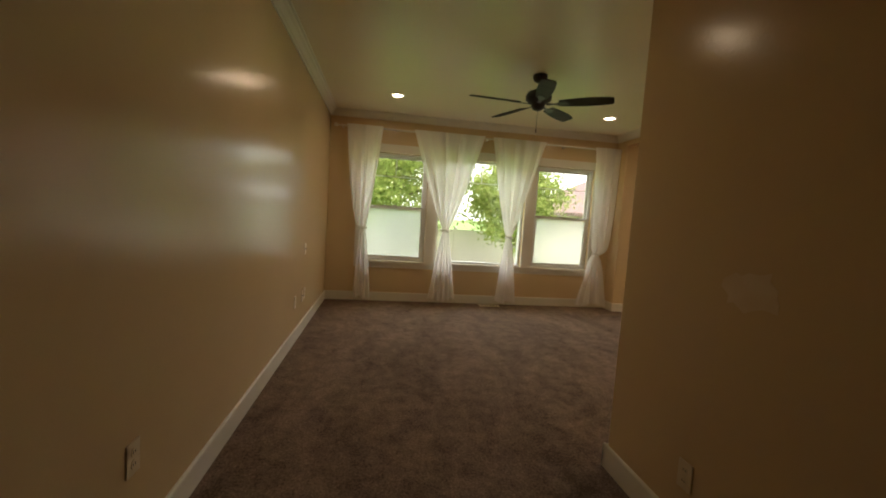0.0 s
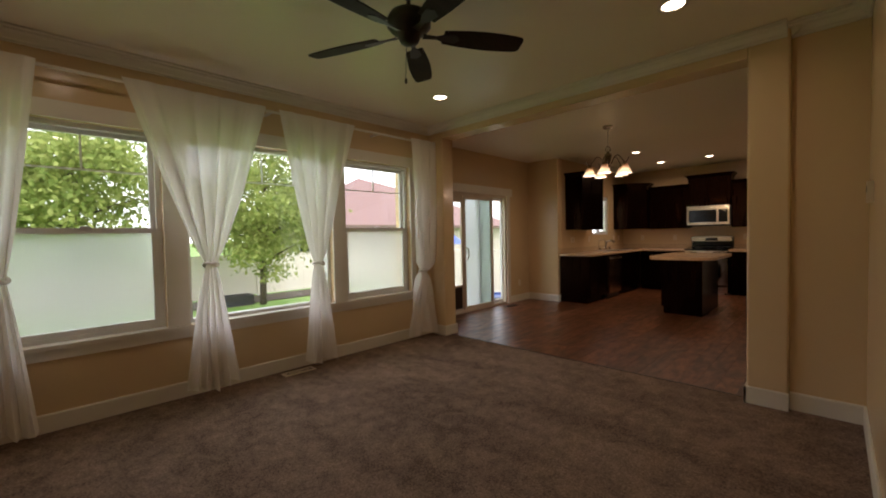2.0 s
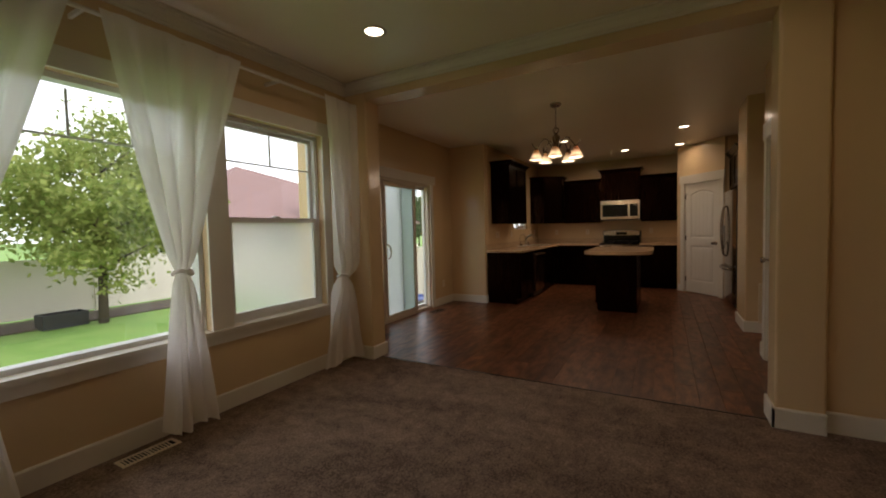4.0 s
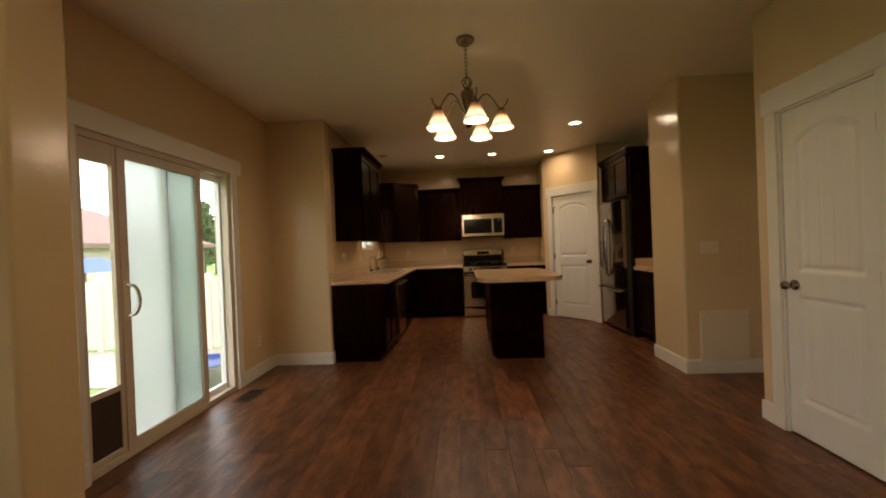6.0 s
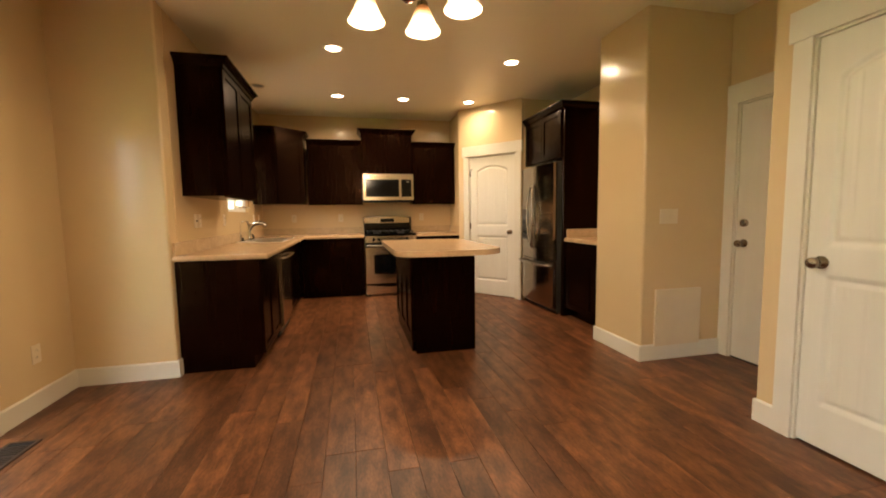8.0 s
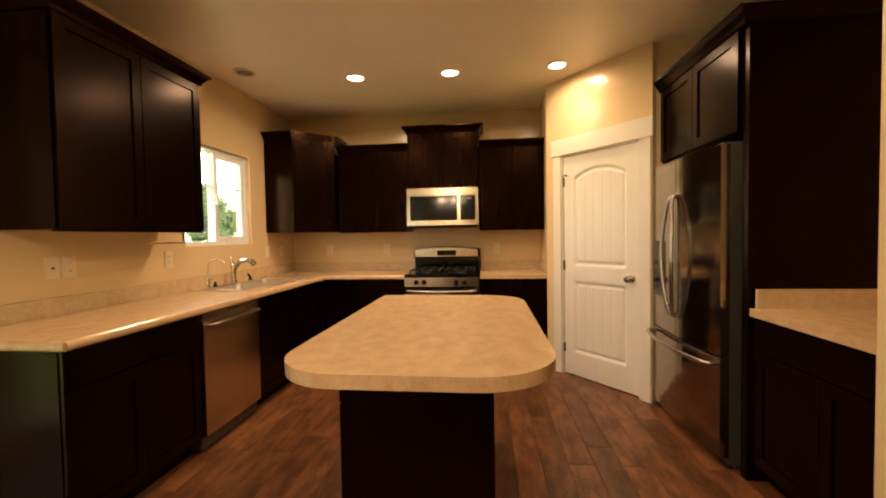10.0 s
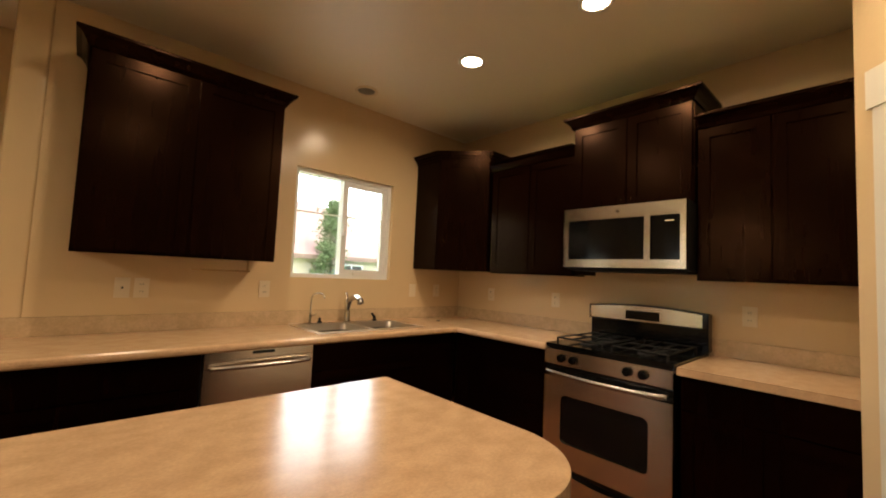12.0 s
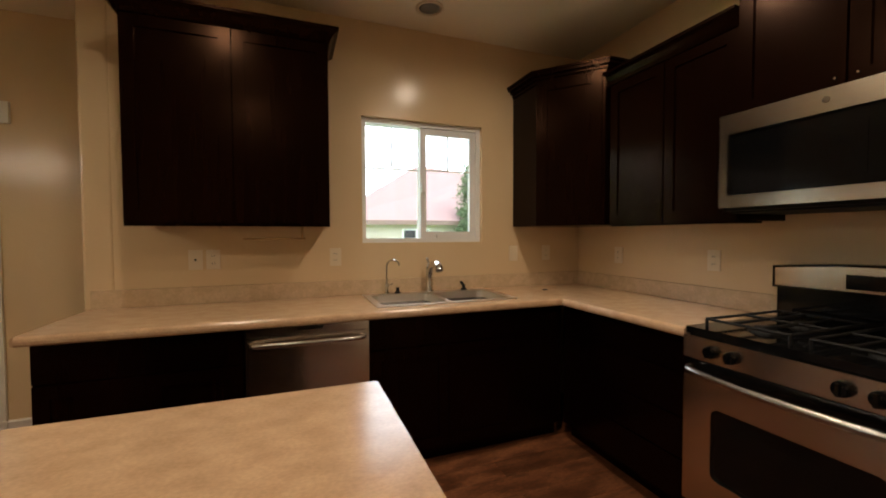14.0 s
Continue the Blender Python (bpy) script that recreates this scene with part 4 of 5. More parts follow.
# ---- floor registers ----
def floor_register(m, w, d, mat, label):
    r = thing("floor_register", m, label, "floor vent")
    bm = bmesh.new()
    for b in ((-w / 2, w / 2, -d / 2, -d / 2 + 0.018, 0.0, 0.006), (-w / 2, w / 2, d / 2 - 0.018, d / 2, 0.0, 0.006), (-w / 2, -w / 2 + 0.018, -d / 2 + 0.018, d / 2 - 0.018, 0.0, 0.006), (w / 2 - 0.018, w / 2, -d / 2 + 0.018, d / 2 - 0.018, 0.0, 0.006), (-0.006, 0.006, -d / 2 + 0.018, d / 2 - 0.018, 0.0, 0.0055)):
        box(bm, *b)
    part("frame", bm, mat, r)
    slab("recess", hole_dark, r, (-w / 2 + 0.018, w / 2 - 0.018, -d / 2 + 0.018, d / 2 - 0.018, -0.002, 0.001), 0)
    n = int((w - 0.05) / 0.018)
    for k in range(n):
        x = -w / 2 + 0.03 + k * 0.018
        if abs(x) > 0.01:
            slab("slat", mat, r, (x - 0.003, x + 0.003, -d / 2 + 0.018, d / 2 - 0.018, 0.001, 0.005), 0)


floor_register(pose(-0.93, 0.455, 0.0), 0.30, 0.15, vent_brown, "dark brown metal floor vent by the patio door")
floor_register(pose(-5.23, -0.02, 0.0), 0.31, 0.11, plate_mat, "white metal floor vent in the carpet")


# ---- kitchen cabinets ----
CABS = "dark espresso kitchen cabinets"


def shaker_front(name, parent, x0, x1, z0, z1, y, rail=0.057, panel=True, mat=None):
    "A door or drawer front whose face is at local y, frame and recessed panel, facing -y."
    bm = bmesh.new()
    if panel and x1 - x0 > 0.15 and z1 - z0 > 0.17:
        frame_bars(bm, x0, x1, y, y + 0.019, z0, z1, rail)
        bevel_all(bm, 0.0018)
        front = part(name, bm, mat or espresso, parent)
        slab("panel", mat or espresso, front, (x0 + rail - 0.002, x1 - rail + 0.002, y + 0.009, y + 0.017, z0 + rail - 0.002, z1 - rail + 0.002), 0)
        return front
    else:
        box(bm, x0, x1, y, y + 0.019, z0, z1)
        bevel_all(bm, 0.005, 2)
    return part(name, bm, mat or espresso, parent)


def crown_front(parent, x0, x1, depth, z, left=True, right=True, h=0.075, out=0.055):
    "Crown on a wall cabinet: front run and the returns to the wall."
    prof = [(0, 0), (0.008, 0), (0.014, 0.02), (out * 0.6, h * 0.62), (out, h * 0.8), (out, h), (0, h)]
    bm = bmesh.new()
    a, b = x0 - (out if left else 0), x1 + (out if right else 0)
    rings = []
    for xx, sgn in ((x0, -1 if left else 0), (x1, 1 if right else 0)):
        rings.append([bm.verts.new((xx + sgn * o, -depth - o, z + u)) for o, u in prof])
    n = len(prof)
    for i in range(n):
        bm.faces.new((rings[0][i], rings[0][(i + 1) % n], rings[1][(i + 1) % n], rings[1][i]))
    bm.faces.new(rings[0]), bm.faces.new(rings[1])
    for flag, xx, sgn in ((left, x0, -1), (right, x1, 1)):
        if flag:
            r0 = [bm.verts.new((xx + sgn * o, -depth - o, z + u)) for o, u in prof]
            r1 = [bm.verts.new((xx + sgn * o, -0.001, z + u)) for o, u in prof]
            for i in range(n):
                bm.faces.new((r0[i], r0[(i + 1) % n], r1[(i + 1) % n], r1[i]))
            bm.faces.new(r0), bm.faces.new(r1)
    box(bm, x0 + 0.002, x1 - 0.002, -depth + 0.001, -0.001, z + 0.001, z + h * 0.5)
    part("crown", bm, espresso, parent)


def wall_cabinet(m, w, depth, z0, z1, doors, label, left=True, right=True, knobs=False):
    c = thing("wall_cabinet", m, label, "cabinet", CABS)
    slab("body", espresso, c, (0.0, w, -depth + 0.02, -0.001, z0, z1), 0.0015)
    slab("light_rail", espresso, c, (0.0, w, -depth + 0.021, -depth + 0.04, z0 - 0.012, z0), 0)
    dw = w / doors
    for k in range(doors):
        a, b = k * dw + 0.004 + 0.006 * (k == 0), (k + 1) * dw - 0.004 - 0.006 * (k == doors - 1)
        d = shaker_front("door", c, a, b, z0 + 0.006, z1 - 0.012, -depth)
        if knobs:
            bm = bmesh.new()
            lathe(bm, [(0.004, 0.0), (0.004, -0.006), (0.0001, -0.0065)], 10, (b - 0.028 if k == 0 else a + 0.028, -depth, z0 + 0.05), "y")
            part("screw", bm, nickel, d, "small bare metal screw")
    crown_front(c, 0.0, w, depth, z1 - 0.01, left, right)
    return c


def base_cabinet(m, w, layout, label, depth=0.61, end=None):
    "layout: list of (x0, x1, kind) with kind door, drawers, sink."
    c = thing("base_cabinet", m, label, "cabinet", CABS)
    bm = bmesh.new()
    box(bm, 0.0, w, -depth + 0.02, -0.001, 0.10, 0.872)
    box(bm, 0.0, w, -depth + 0.085, -0.001, 0.0, 0.0995)
    part("body", bm, espresso, c)
    for a, b, kind in layout:
        a, b = a + 0.004, b - 0.004
        if kind == "drawers":
            for z0, z1 in ((0.70, 0.862), (0.50, 0.692), (0.31, 0.492), (0.11, 0.302)):
                shaker_front("drawer_front", c, a, b, z0, z1, -depth, panel=False)
        elif kind == "plain":
            pass
        else:
            shaker_front("drawer_front", c, a, b, 0.70, 0.862, -depth, panel=False)
            mid = (a + b) / 2
            if b - a > 0.5:
                shaker_front("door", c, a, mid - 0.002, 0.11, 0.692, -depth)
                shaker_front("door", c, mid + 0.002, b, 0.11, 0.692, -depth)
            else:
                shaker_front("door", c, a, b, 0.11, 0.692, -depth)
    return c


RW = lambda y: pose(XR, y, 0, 0, 0, -90)
wall_cabinet(pose(0.295, 0, 0), 0.98, 0.345, 1.375, 2.405, 2, "tall dark espresso wall cabinet with two shaker doors")
# diagonal corner cabinet
cc = thing("wall_cabinet", pose(0, 0, 0), "dark espresso diagonal corner wall cabinet", "cabinet", CABS)
A, B = Vector((2.672, -0.315)), Vector((2.965, -0.655))
foot = [(2.672, -0.001), (XR - 0.001, -0.001), (XR - 0.001, -0.655), (2.965, -0.655), (2.672, -0.315)]
bm = bmesh.new()
prism(bm, foot, 1.375, 2.365)
part("body", bm, espresso, cc, bevel=0.0015)
ang = math.degrees(math.atan2(B.y - A.y, B.x - A.x))
dm = pose(A.x, A.y, 0, 0, 0, ang)
L = (B - A).length
dd = shaker_front("door", cc, 0.02, L - 0.02, 1.381, 2.352, -0.019)
dd.matrix_basis = dm
bm = bmesh.new()
for o, z0, z1 in ((0.010, 2.355, 2.378), (0.026, 2.378, 2.398), (0.048, 2.398, 2.418), (0.056, 2.418, 2.432)):
    prism(bm, [(2.672 - o, -0.001), (XR - 0.001, -0.001), (XR - 0.001, -0.655 - o), (2.965 - o * 0.3, -0.655 - o), (2.672 - o, -0.315 - o * 0.3)], z0, z1)
part("crown", bm, espresso, cc)
wall_cabinet(RW(-0.70), 0.795, 0.335, 1.375, 2.255, 2, "dark espresso wall cabinet with two shaker doors", False, False)
wall_cabinet(RW(-1.497), 0.765, 0.375, 1.822, 2.425, 2, "raised dark espresso cabinet above the microwave", True, True, True)
wall_cabinet(RW(-2.265), 0.685, 0.335, 1.375, 2.255, 2, "dark espresso wall cabinet with two shaker doors", False, False)
# base run along the window wall
base_cabinet(pose(0.055, 0, 0), 0.792, [(0.0, 0.792, "door")], "dark espresso base cabinet at the counter end")
base_cabinet(pose(1.447, 0, 0), 1.235, [(0.0, 0.90, "sink"), (0.90, 1.235, "plain")], "dark espresso sink base cabinet")
base_cabinet(RW(-0.595), 0.895, [(0.06, 0.29, "plain"), (0.30, 0.895, "drawers")], "dark espresso base cabinet with four drawers")
base_cabinet(RW(-2.272), 0.68, [(0.0, 0.68, "door")], "dark espresso base cabinet beside the range")

# dishwasher
dwm = thing("dishwasher", pose(0.85, 0, 0), "stainless steel dishwasher with bar handle", "dishwasher")
slab("tub", grey_side, dwm, (0.002, 0.592, -0.59, -0.02, 0.02, 0.868), 0)
slab("front", steel, dwm, (0.004, 0.590, -0.628, -0.592, 0.11, 0.82), 0.004, segments=2)
slab("control_panel", steel, dwm, (0.004, 0.590, -0.628, -0.592, 0.823, 0.868), 0.003)
slab("display", black_gloss, dwm, (0.24, 0.36, -0.630, -0.6285, 0.845, 0.862), 0)
slab("toe_panel", black_iron, dwm, (0.004, 0.590, -0.57, -0.56, 0.0, 0.105), 0)
bm = bmesh.new()
tube(bm, smooth_line([(0.03, -0.628, 0.79), (0.05, -0.66, 0.79), (0.15, -0.672, 0.79), (0.30, -0.676, 0.79), (0.45, -0.672, 0.79), (0.545, -0.66, 0.79), (0.565, -0.628, 0.79)], 5), 0.013, 10)
part("handle", bm, bar_steel, dwm, smooth=True)


# ---- counters ----
def round_rect(x0, x1, y0, y1, radii, n=9):
    "Outline, with radii at (x0 y0), (x1 y0), (x1 y1), (x0 y1)."
    out = []
    for (cx, cy, sx, sy, a0), r in zip(((x0, y0, 1, 1, 180), (x1, y0, -1, 1, 270), (x1, y1, -1, -1, 0), (x0, y1, 1, -1, 90)), radii):
        for k in range(n):
            a = radians(a0 + 90 * k / (n - 1))
            out.append((cx + sx * r + r * math.cos(a), cy + sy * r + r * math.sin(a)))
    return out


CT0, CT1 = 0.874, 0.914
SINK = (1.52, 2.36, -0.535, -0.075)
wt = thing("countertop", pose(0, 0, 0), "beige mottled laminate countertop with rounded edge", "countertop")
bm = bmesh.new()
sx0, sx1, sy0, sy1 = SINK
xs, ys = [0.035, sx0, sx1, 2.645], [-0.652, sy0, sy1, -0.001]
for i in range(3):
    for j in range(3):
        if (i, j) != (1, 1):
            box(bm, xs[i], xs[i + 1], ys[j], ys[j + 1], CT0, CT1)
box(bm, 2.645, XR - 0.001, -1.492, -0.001, CT0, CT1)
bmesh.ops.remove_doubles(bm, verts=bm.verts, dist=0.0005)
inner = [f for f in bm.faces if any(f is not g and (f.calc_center_median() - g.calc_center_median()).length < 1e-4 for e in f.edges for g in e.link_faces)]
bmesh.ops.delete(bm, geom=inner, context="FACES")
part("slab", bm, laminate, wt)
bm = bmesh.new()
prof = [(0, 0), (0.008, 0.0), (0.014, 0.008), (0.015, 0.02), (0.012, 0.032), (0.004, 0.040), (0, 0.0405)]
profile_run(bm, prof, (0.035, -0.652, CT0), (2.640, -0.652, CT0), (0, -1, 0))
profile_run(bm, prof, (2.645, -0.655, CT0), (2.645, -1.492, CT0), (-1, 0, 0))
profile_run(bm, prof, (0.035, -0.66, CT0), (0.035, -0.001, CT0), (-1, 0, 0))
part("nosing", bm, laminate, wt)
slab("backsplash", splash, wt, (0.037, XR - 0.021, -0.019, -0.001, CT1, 1.013), 0.003)
slab("backsplash", splash, wt, (XR - 0.020, XR - 0.001, -1.492, -0.001, CT1, 1.013), 0.003)
wt2 = thing("countertop", pose(0, 0, 0), "short beige laminate countertop beside the range", "countertop")
slab("slab", laminate, wt2, (2.640, XR - 0.001, -2.953, -2.268, CT0, CT1), 0.008, segments=3)
slab("backsplash", splash, wt2, (XR - 0.02, XR - 0.001, -2.953, -2.268, CT1, 1.013), 0.003)
slab("side_splash", splash, wt2, (2.67, XR - 0.021, -2.954, -2.937, CT1, 1.013), 0.003)
wt3 = thing("countertop", pose(0, 0, 0), "small beige laminate countertop beside the refrigerator", "countertop")
slab("slab", laminate, wt3, (0.002, 0.815, YG + 0.001, -3.672, CT0, CT1), 0.008, segments=3)
slab("backsplash", splash, wt3, (0.002, 0.795, YG + 0.001, YG + 0.019, CT1, 1.013), 0.003)
slab("side_splash", splash, wt3, (0.796, 0.815, YG + 0.001, -3.70, CT1, 1.013), 0.003)
base_cabinet(pose(0.815, YG, 0, 0, 0, 180), 0.812, [(0.0, 0.812, "door")], "dark espresso base cabinet beside the refrigerator", 0.615)

# sink
sk = thing("kitchen_sink", pose(0, 0, 0), "stainless steel double-bowl drop-in sink", "sink")
bm = bmesh.new()
for b in ((sx0 - 0.02, sx1 + 0.02, sy0 - 0.02, sy0 + 0.025), (sx0 - 0.02, sx1 + 0.02, sy1 - 0.06, sy1 + 0.02), (sx0 - 0.02, sx0 + 0.02, sy0 + 0.025, sy1 - 0.06), (sx1 - 0.02, sx1 + 0.02, sy0 + 0.025, sy1 - 0.06), (1.925, 1.955, sy0 + 0.025, sy1 - 0.06)):
    box(bm, *b, CT1 + 0.0005, CT1 + 0.006)
part("rim", bm, sink_steel, sk, bevel=0.002)
for a, b in ((sx0 + 0.02, 1.925), (1.955, sx1 - 0.02)):
    top_o, bot_o = round_rect(a, b, sy0 + 0.025, sy1 - 0.06, [0.05] * 4), round_rect(a + 0.025, b - 0.025, sy0 + 0.05, sy1 - 0.085, [0.05] * 4)
    bm = bmesh.new()
    r0, r1 = [bm.verts.new((*p, CT1 + 0.004)) for p in top_o], [bm.verts.new((*p, CT1 - 0.17)) for p in bot_o]
    for i in range(len(r0)):
        bm.faces.new((r0[i], r1[i], r1[(i + 1) % len(r0)], r0[(i + 1) % len(r0)]))
    bm.faces.new(r1)
    part("bowl", bm, sink_steel, sk)
    bm = bmesh.new()
    lathe(bm, [(0.043, -0.168), (0.04, -0.165), (0.02, -0.169), (0.0001, -0.169)], 16, ((a + b) / 2, -0.29, CT1))
    part("drain", bm, chrome, sk)
fa = thing("kitchen_faucet", pose(1.955, -0.095, CT1 + 0.006), "chrome pull-out kitchen faucet", "faucet")
bm = bmesh.new()
lathe(bm, [(0.031, 0.0), (0.029, 0.012), (0.024, 0.025), (0.022, 0.10), (0.024, 0.165), (0.018, 0.185), (0.0001, 0.19)], 18)
part("body", bm, chrome, fa, smooth=True)
bm = bmesh.new()
tube(bm, smooth_line([(0, 0, 0.10), (0, -0.022, 0.15), (0.002, -0.06, 0.19), (0.004, -0.12, 0.205), (0.006, -0.17, 0.19), (0.006, -0.19, 0.16)], 5), [0.019] * 10 + [0.021] * 10 + [0.025] * 6, 12)
part("spout", bm, chrome, fa, smooth=True)
bm = bmesh.new()
tube(bm, [(0, 0, 0.17), (-0.004, 0.01, 0.205), (-0.008, 0.018, 0.235)], [0.009, 0.007, 0.01], 8)
part("lever", bm, chrome, fa, smooth=True)
wf = thing("water_filter_tap", pose(1.66, -0.07, CT1), "slim chrome gooseneck water tap", "faucet")
bm = bmesh.new()
lathe(bm, [(0.018, 0.0), (0.016, 0.01), (0.011, 0.02), (0.011, 0.07), (0.006, 0.085)], 12)
part("body", bm, chrome, wf, smooth=True)
bm = bmesh.new()
tube(bm, smooth_line([(0, 0, 0.08), (0, 0, 0.17), (0.005, -0.01, 0.215), (0.03, -0.045, 0.235), (0.055, -0.085, 0.225), (0.062, -0.10, 0.20)], 5), 0.0055, 8)
part("spout", bm, chrome, wf, smooth=True)
bm = bmesh.new()
tube(bm, [(0.01, 0, 0.06), (0.03, -0.003, 0.068), (0.04, -0.003, 0.075)], 0.004, 6)
part("lever", bm, chrome, wf, smooth=True)
for i, (x, y) in enumerate(((1.735, -0.075), (2.22, -0.085))):
    sp = thing("soap_dispenser" if i else "hole_cover", pose(x, y, CT1 + 0.006), "short dark bronze cap on the sink rim" if not i else "small chrome side sprayer on the sink rim", "sink fitting")
    bm = bmesh.new()
    lathe(bm, [(0.022, 0.0), (0.02, 0.008), (0.012, 0.014), (0.010, 0.03), (0.013, 0.038), (0.0001, 0.042)], 12)
    part("cap", bm, black_iron, sp, smooth=True)
    if i:
        bm = bmesh.new()
        tube(bm, [(0, 0, 0.03), (-0.012, 0.008, 0.05), (-0.022, 0.012, 0.062)], [0.01, 0.011, 0.008], 8)
        part("nozzle", bm, black_iron, sp, smooth=True)
ht = thing("counter_grommet", pose(2.78, -0.27, CT1), "small dark ring on the countertop", "grommet")
bm = bmesh.new()
lathe(bm, [(0.02, 0.0), (0.018, 0.004), (0.012, 0.003), (0.0001, 0.002)], 14)
part("ring", bm, black_iron, ht)

tw = thing("paper_towel_bar", pose(0, 0, 0), "thin brass-coloured towel bar under the cabinet", "towel holder")
bm = bmesh.new()
tube(bm, [(0.82, -0.30, 1.296), (1.14, -0.30, 1.296)], 0.006, 8)
part("bar", bm, brass, tw, smooth=True)
bm = bmesh.new()
tube(bm, [(1.124, -0.30, 1.296), (1.124, -0.30, 1.376)], 0.006, 8)
part("hanger", bm, brass, tw, smooth=True)

# ---- range ----
rg = thing("gas_range", RW(-1.500), "stainless steel gas range with black cooktop", "stove")
slab("body", black_gloss, rg, (0.003, 0.757, -0.635, -0.02, 0.03, 0.895), 0.003)
slab("cooktop", black_gloss, rg, (0.0, 0.76, -0.655, -0.06, 0.896, 0.925), 0.006, segments=2)
slab("control_panel", steel, rg, (0.002, 0.758, -0.672, -0.636, 0.80, 0.892), 0.004, segments=2)
for x in (0.125, 0.205, 0.53, 0.615):
    bm = bmesh.new()
    lathe(bm, [(0.026, -0.672), (0.025, -0.69), (0.020, -0.702), (0.0001, -0.704)], 16, (x, 0, 0.845), "y")
    box(bm, x - 0.005, x + 0.005, -0.712, -0.70, 0.825, 0.865)
    part("knob", bm, black_gloss, rg)


def plate_hole(bm, x0, x1, z0, z1, hole, y0, y1):
    "A plate in xz with a hole given by an outline; ring of quads between them."
    n = len(hole)
    cx, cz = sum(p[0] for p in hole) / n, sum(p[1] for p in hole) / n
    outer = []
    for px, pz in hole:
        dx, dz = px - cx, pz - cz
        t = min([((x1 - cx) / dx if dx > 0 else (x0 - cx) / dx) if abs(dx) > 1e-6 else 1e9, ((z1 - cz) / dz if dz > 0 else (z0 - cz) / dz) if abs(dz) > 1e-6 else 1e9])
        outer.append((cx + dx * t, cz + dz * t))
    for px, pz in ((x0, z0), (x1, z0), (x1, z1), (x0, z1)):
        k = min(range(n), key=lambda i: (outer[i][0] - px) ** 2 + (outer[i][1] - pz) ** 2)
        outer[k] = (px, pz)
    f = [[bm.verts.new((p[0], y, p[1])) for p in ring] for ring in (outer, hole) for y in (y0, y1)]
    for i in range(n):
        j = (i + 1) % n
        bm.faces.new((f[0][i], f[0][j], f[2][j], f[2][i]))
        bm.faces.new((f[2][i], f[2][j], f[3][j], f[3][i]))
        bm.faces.new((f[0][i], f[0][j], f[1][j], f[1][i]))
        bm.faces.new((f[1][i], f[1][j], f[3][j], f[3][i]))


bm = bmesh.new()
hole = [(x, z + (0.022 * (1 - ((x - 0.38) / 0.26) ** 2) if z > 0.5 else 0)) for x, z in round_rect(0.12, 0.64, 0.33, 0.615, [0.03] * 4, 11)]
plate_hole(bm, 0.002, 0.758, 0.19, 0.725, hole, -0.668, -0.637)
door = part("oven_door", bm, steel, rg)
slab("oven_window", black_gloss, door, (0.10, 0.66, -0.655, -0.638, 0.31, 0.66), 0)
slab("vent_gap", black_gloss, rg, (0.004, 0.756, -0.650, -0.637, 0.728, 0.798), 0)
bm = bmesh.new()
tube(bm, smooth_line([(0.03, -0.66, 0.762), (0.05, -0.70, 0.757), (0.2, -0.716, 0.752), (0.38, -0.72, 0.75), (0.56, -0.716, 0.752), (0.71, -0.70, 0.757), (0.73, -0.66, 0.762)], 5), 0.0145, 10)
part("handle", bm, bar_steel, rg, smooth=True)
bm = bmesh.new()
n = 16
top_z = [0.165 - 0.03 * math.sin(math.pi * k / n) ** 2 for k in range(n + 1)]
lo, hi = [], []
for k in range(n + 1):
    x = 0.002 + 0.756 * k / n
    lo.append([bm.verts.new((x, y, 0.03)) for y in (-0.666, -0.637)])
    hi.append([bm.verts.new((x, y, top_z[k])) for y in (-0.666, -0.637)])
for k in range(n):
    bm.faces.new((lo[k][0], lo[k + 1][0], hi[k + 1][0], hi[k][0]))
    bm.faces.new((hi[k][0], hi[k + 1][0], hi[k + 1][1], hi[k][1]))
    bm.faces.new((lo[k][0], lo[k + 1][0], lo[k + 1][1], lo[k][1]))
for k in (0, n):
    bm.faces.new((lo[k][0], lo[k][1], hi[k][1], hi[k][0]))
part("storage_drawer", bm, steel, rg)
bm = bmesh.new()
box(bm, 0.01, 0.75, -0.075, -0.015, 0.90, 1.07)
part("back_panel", bm, black_gloss, rg, bevel=0.004)
bm = bmesh.new()
n = 18
pts = [(0.0 + 0.76 * k / n, 1.165 + 0.022 * math.sin(math.pi * k / n)) for k in range(n + 1)]
f0 = [[bm.verts.new((x, y, z)) for x, z in [(0.0, 1.065), (0.76, 1.065)] + pts[::-1]] for y in (-0.095, -0.03)]
bm.faces.new(f0[0]), bm.faces.new(f0[1])
for i in range(len(f0[0])):
    j = (i + 1) % len(f0[0])
    bm.faces.new((f0[0][i], f0[0][j], f0[1][j], f0[1][i]))
bmesh.ops.recalc_face_normals(bm, faces=bm.faces)
bg = part("backguard", bm, black_gloss, rg)
bm = bmesh.new()
face = [(0.012, 1.075), (0.735, 1.075)] + [(0.012 + 0.723 * (n - k) / n, 1.155 + 0.022 * math.sin(math.pi * (n - k) / n)) for k in range(n + 1)]
f0 = [[bm.verts.new((x, y, z)) for x, z in face] for y in (-0.097, -0.0945)]
bm.faces.new(f0[0]), bm.faces.new(f0[1])
for i in range(len(face)):
    j = (i + 1) % len(face)
    bm.faces.new((f0[0][i], f0[0][j], f0[1][j], f0[1][i]))
part("backguard_face", bm, steel, bg)
slab("display", black_gloss, bg, (0.27, 0.49, -0.0995, -0.0972, 1.085, 1.145), 0.001)
slab("backguard_cap", black_gloss, bg, (0.757, 0.768, -0.092, -0.02, 0.93, 1.16), 0.002)
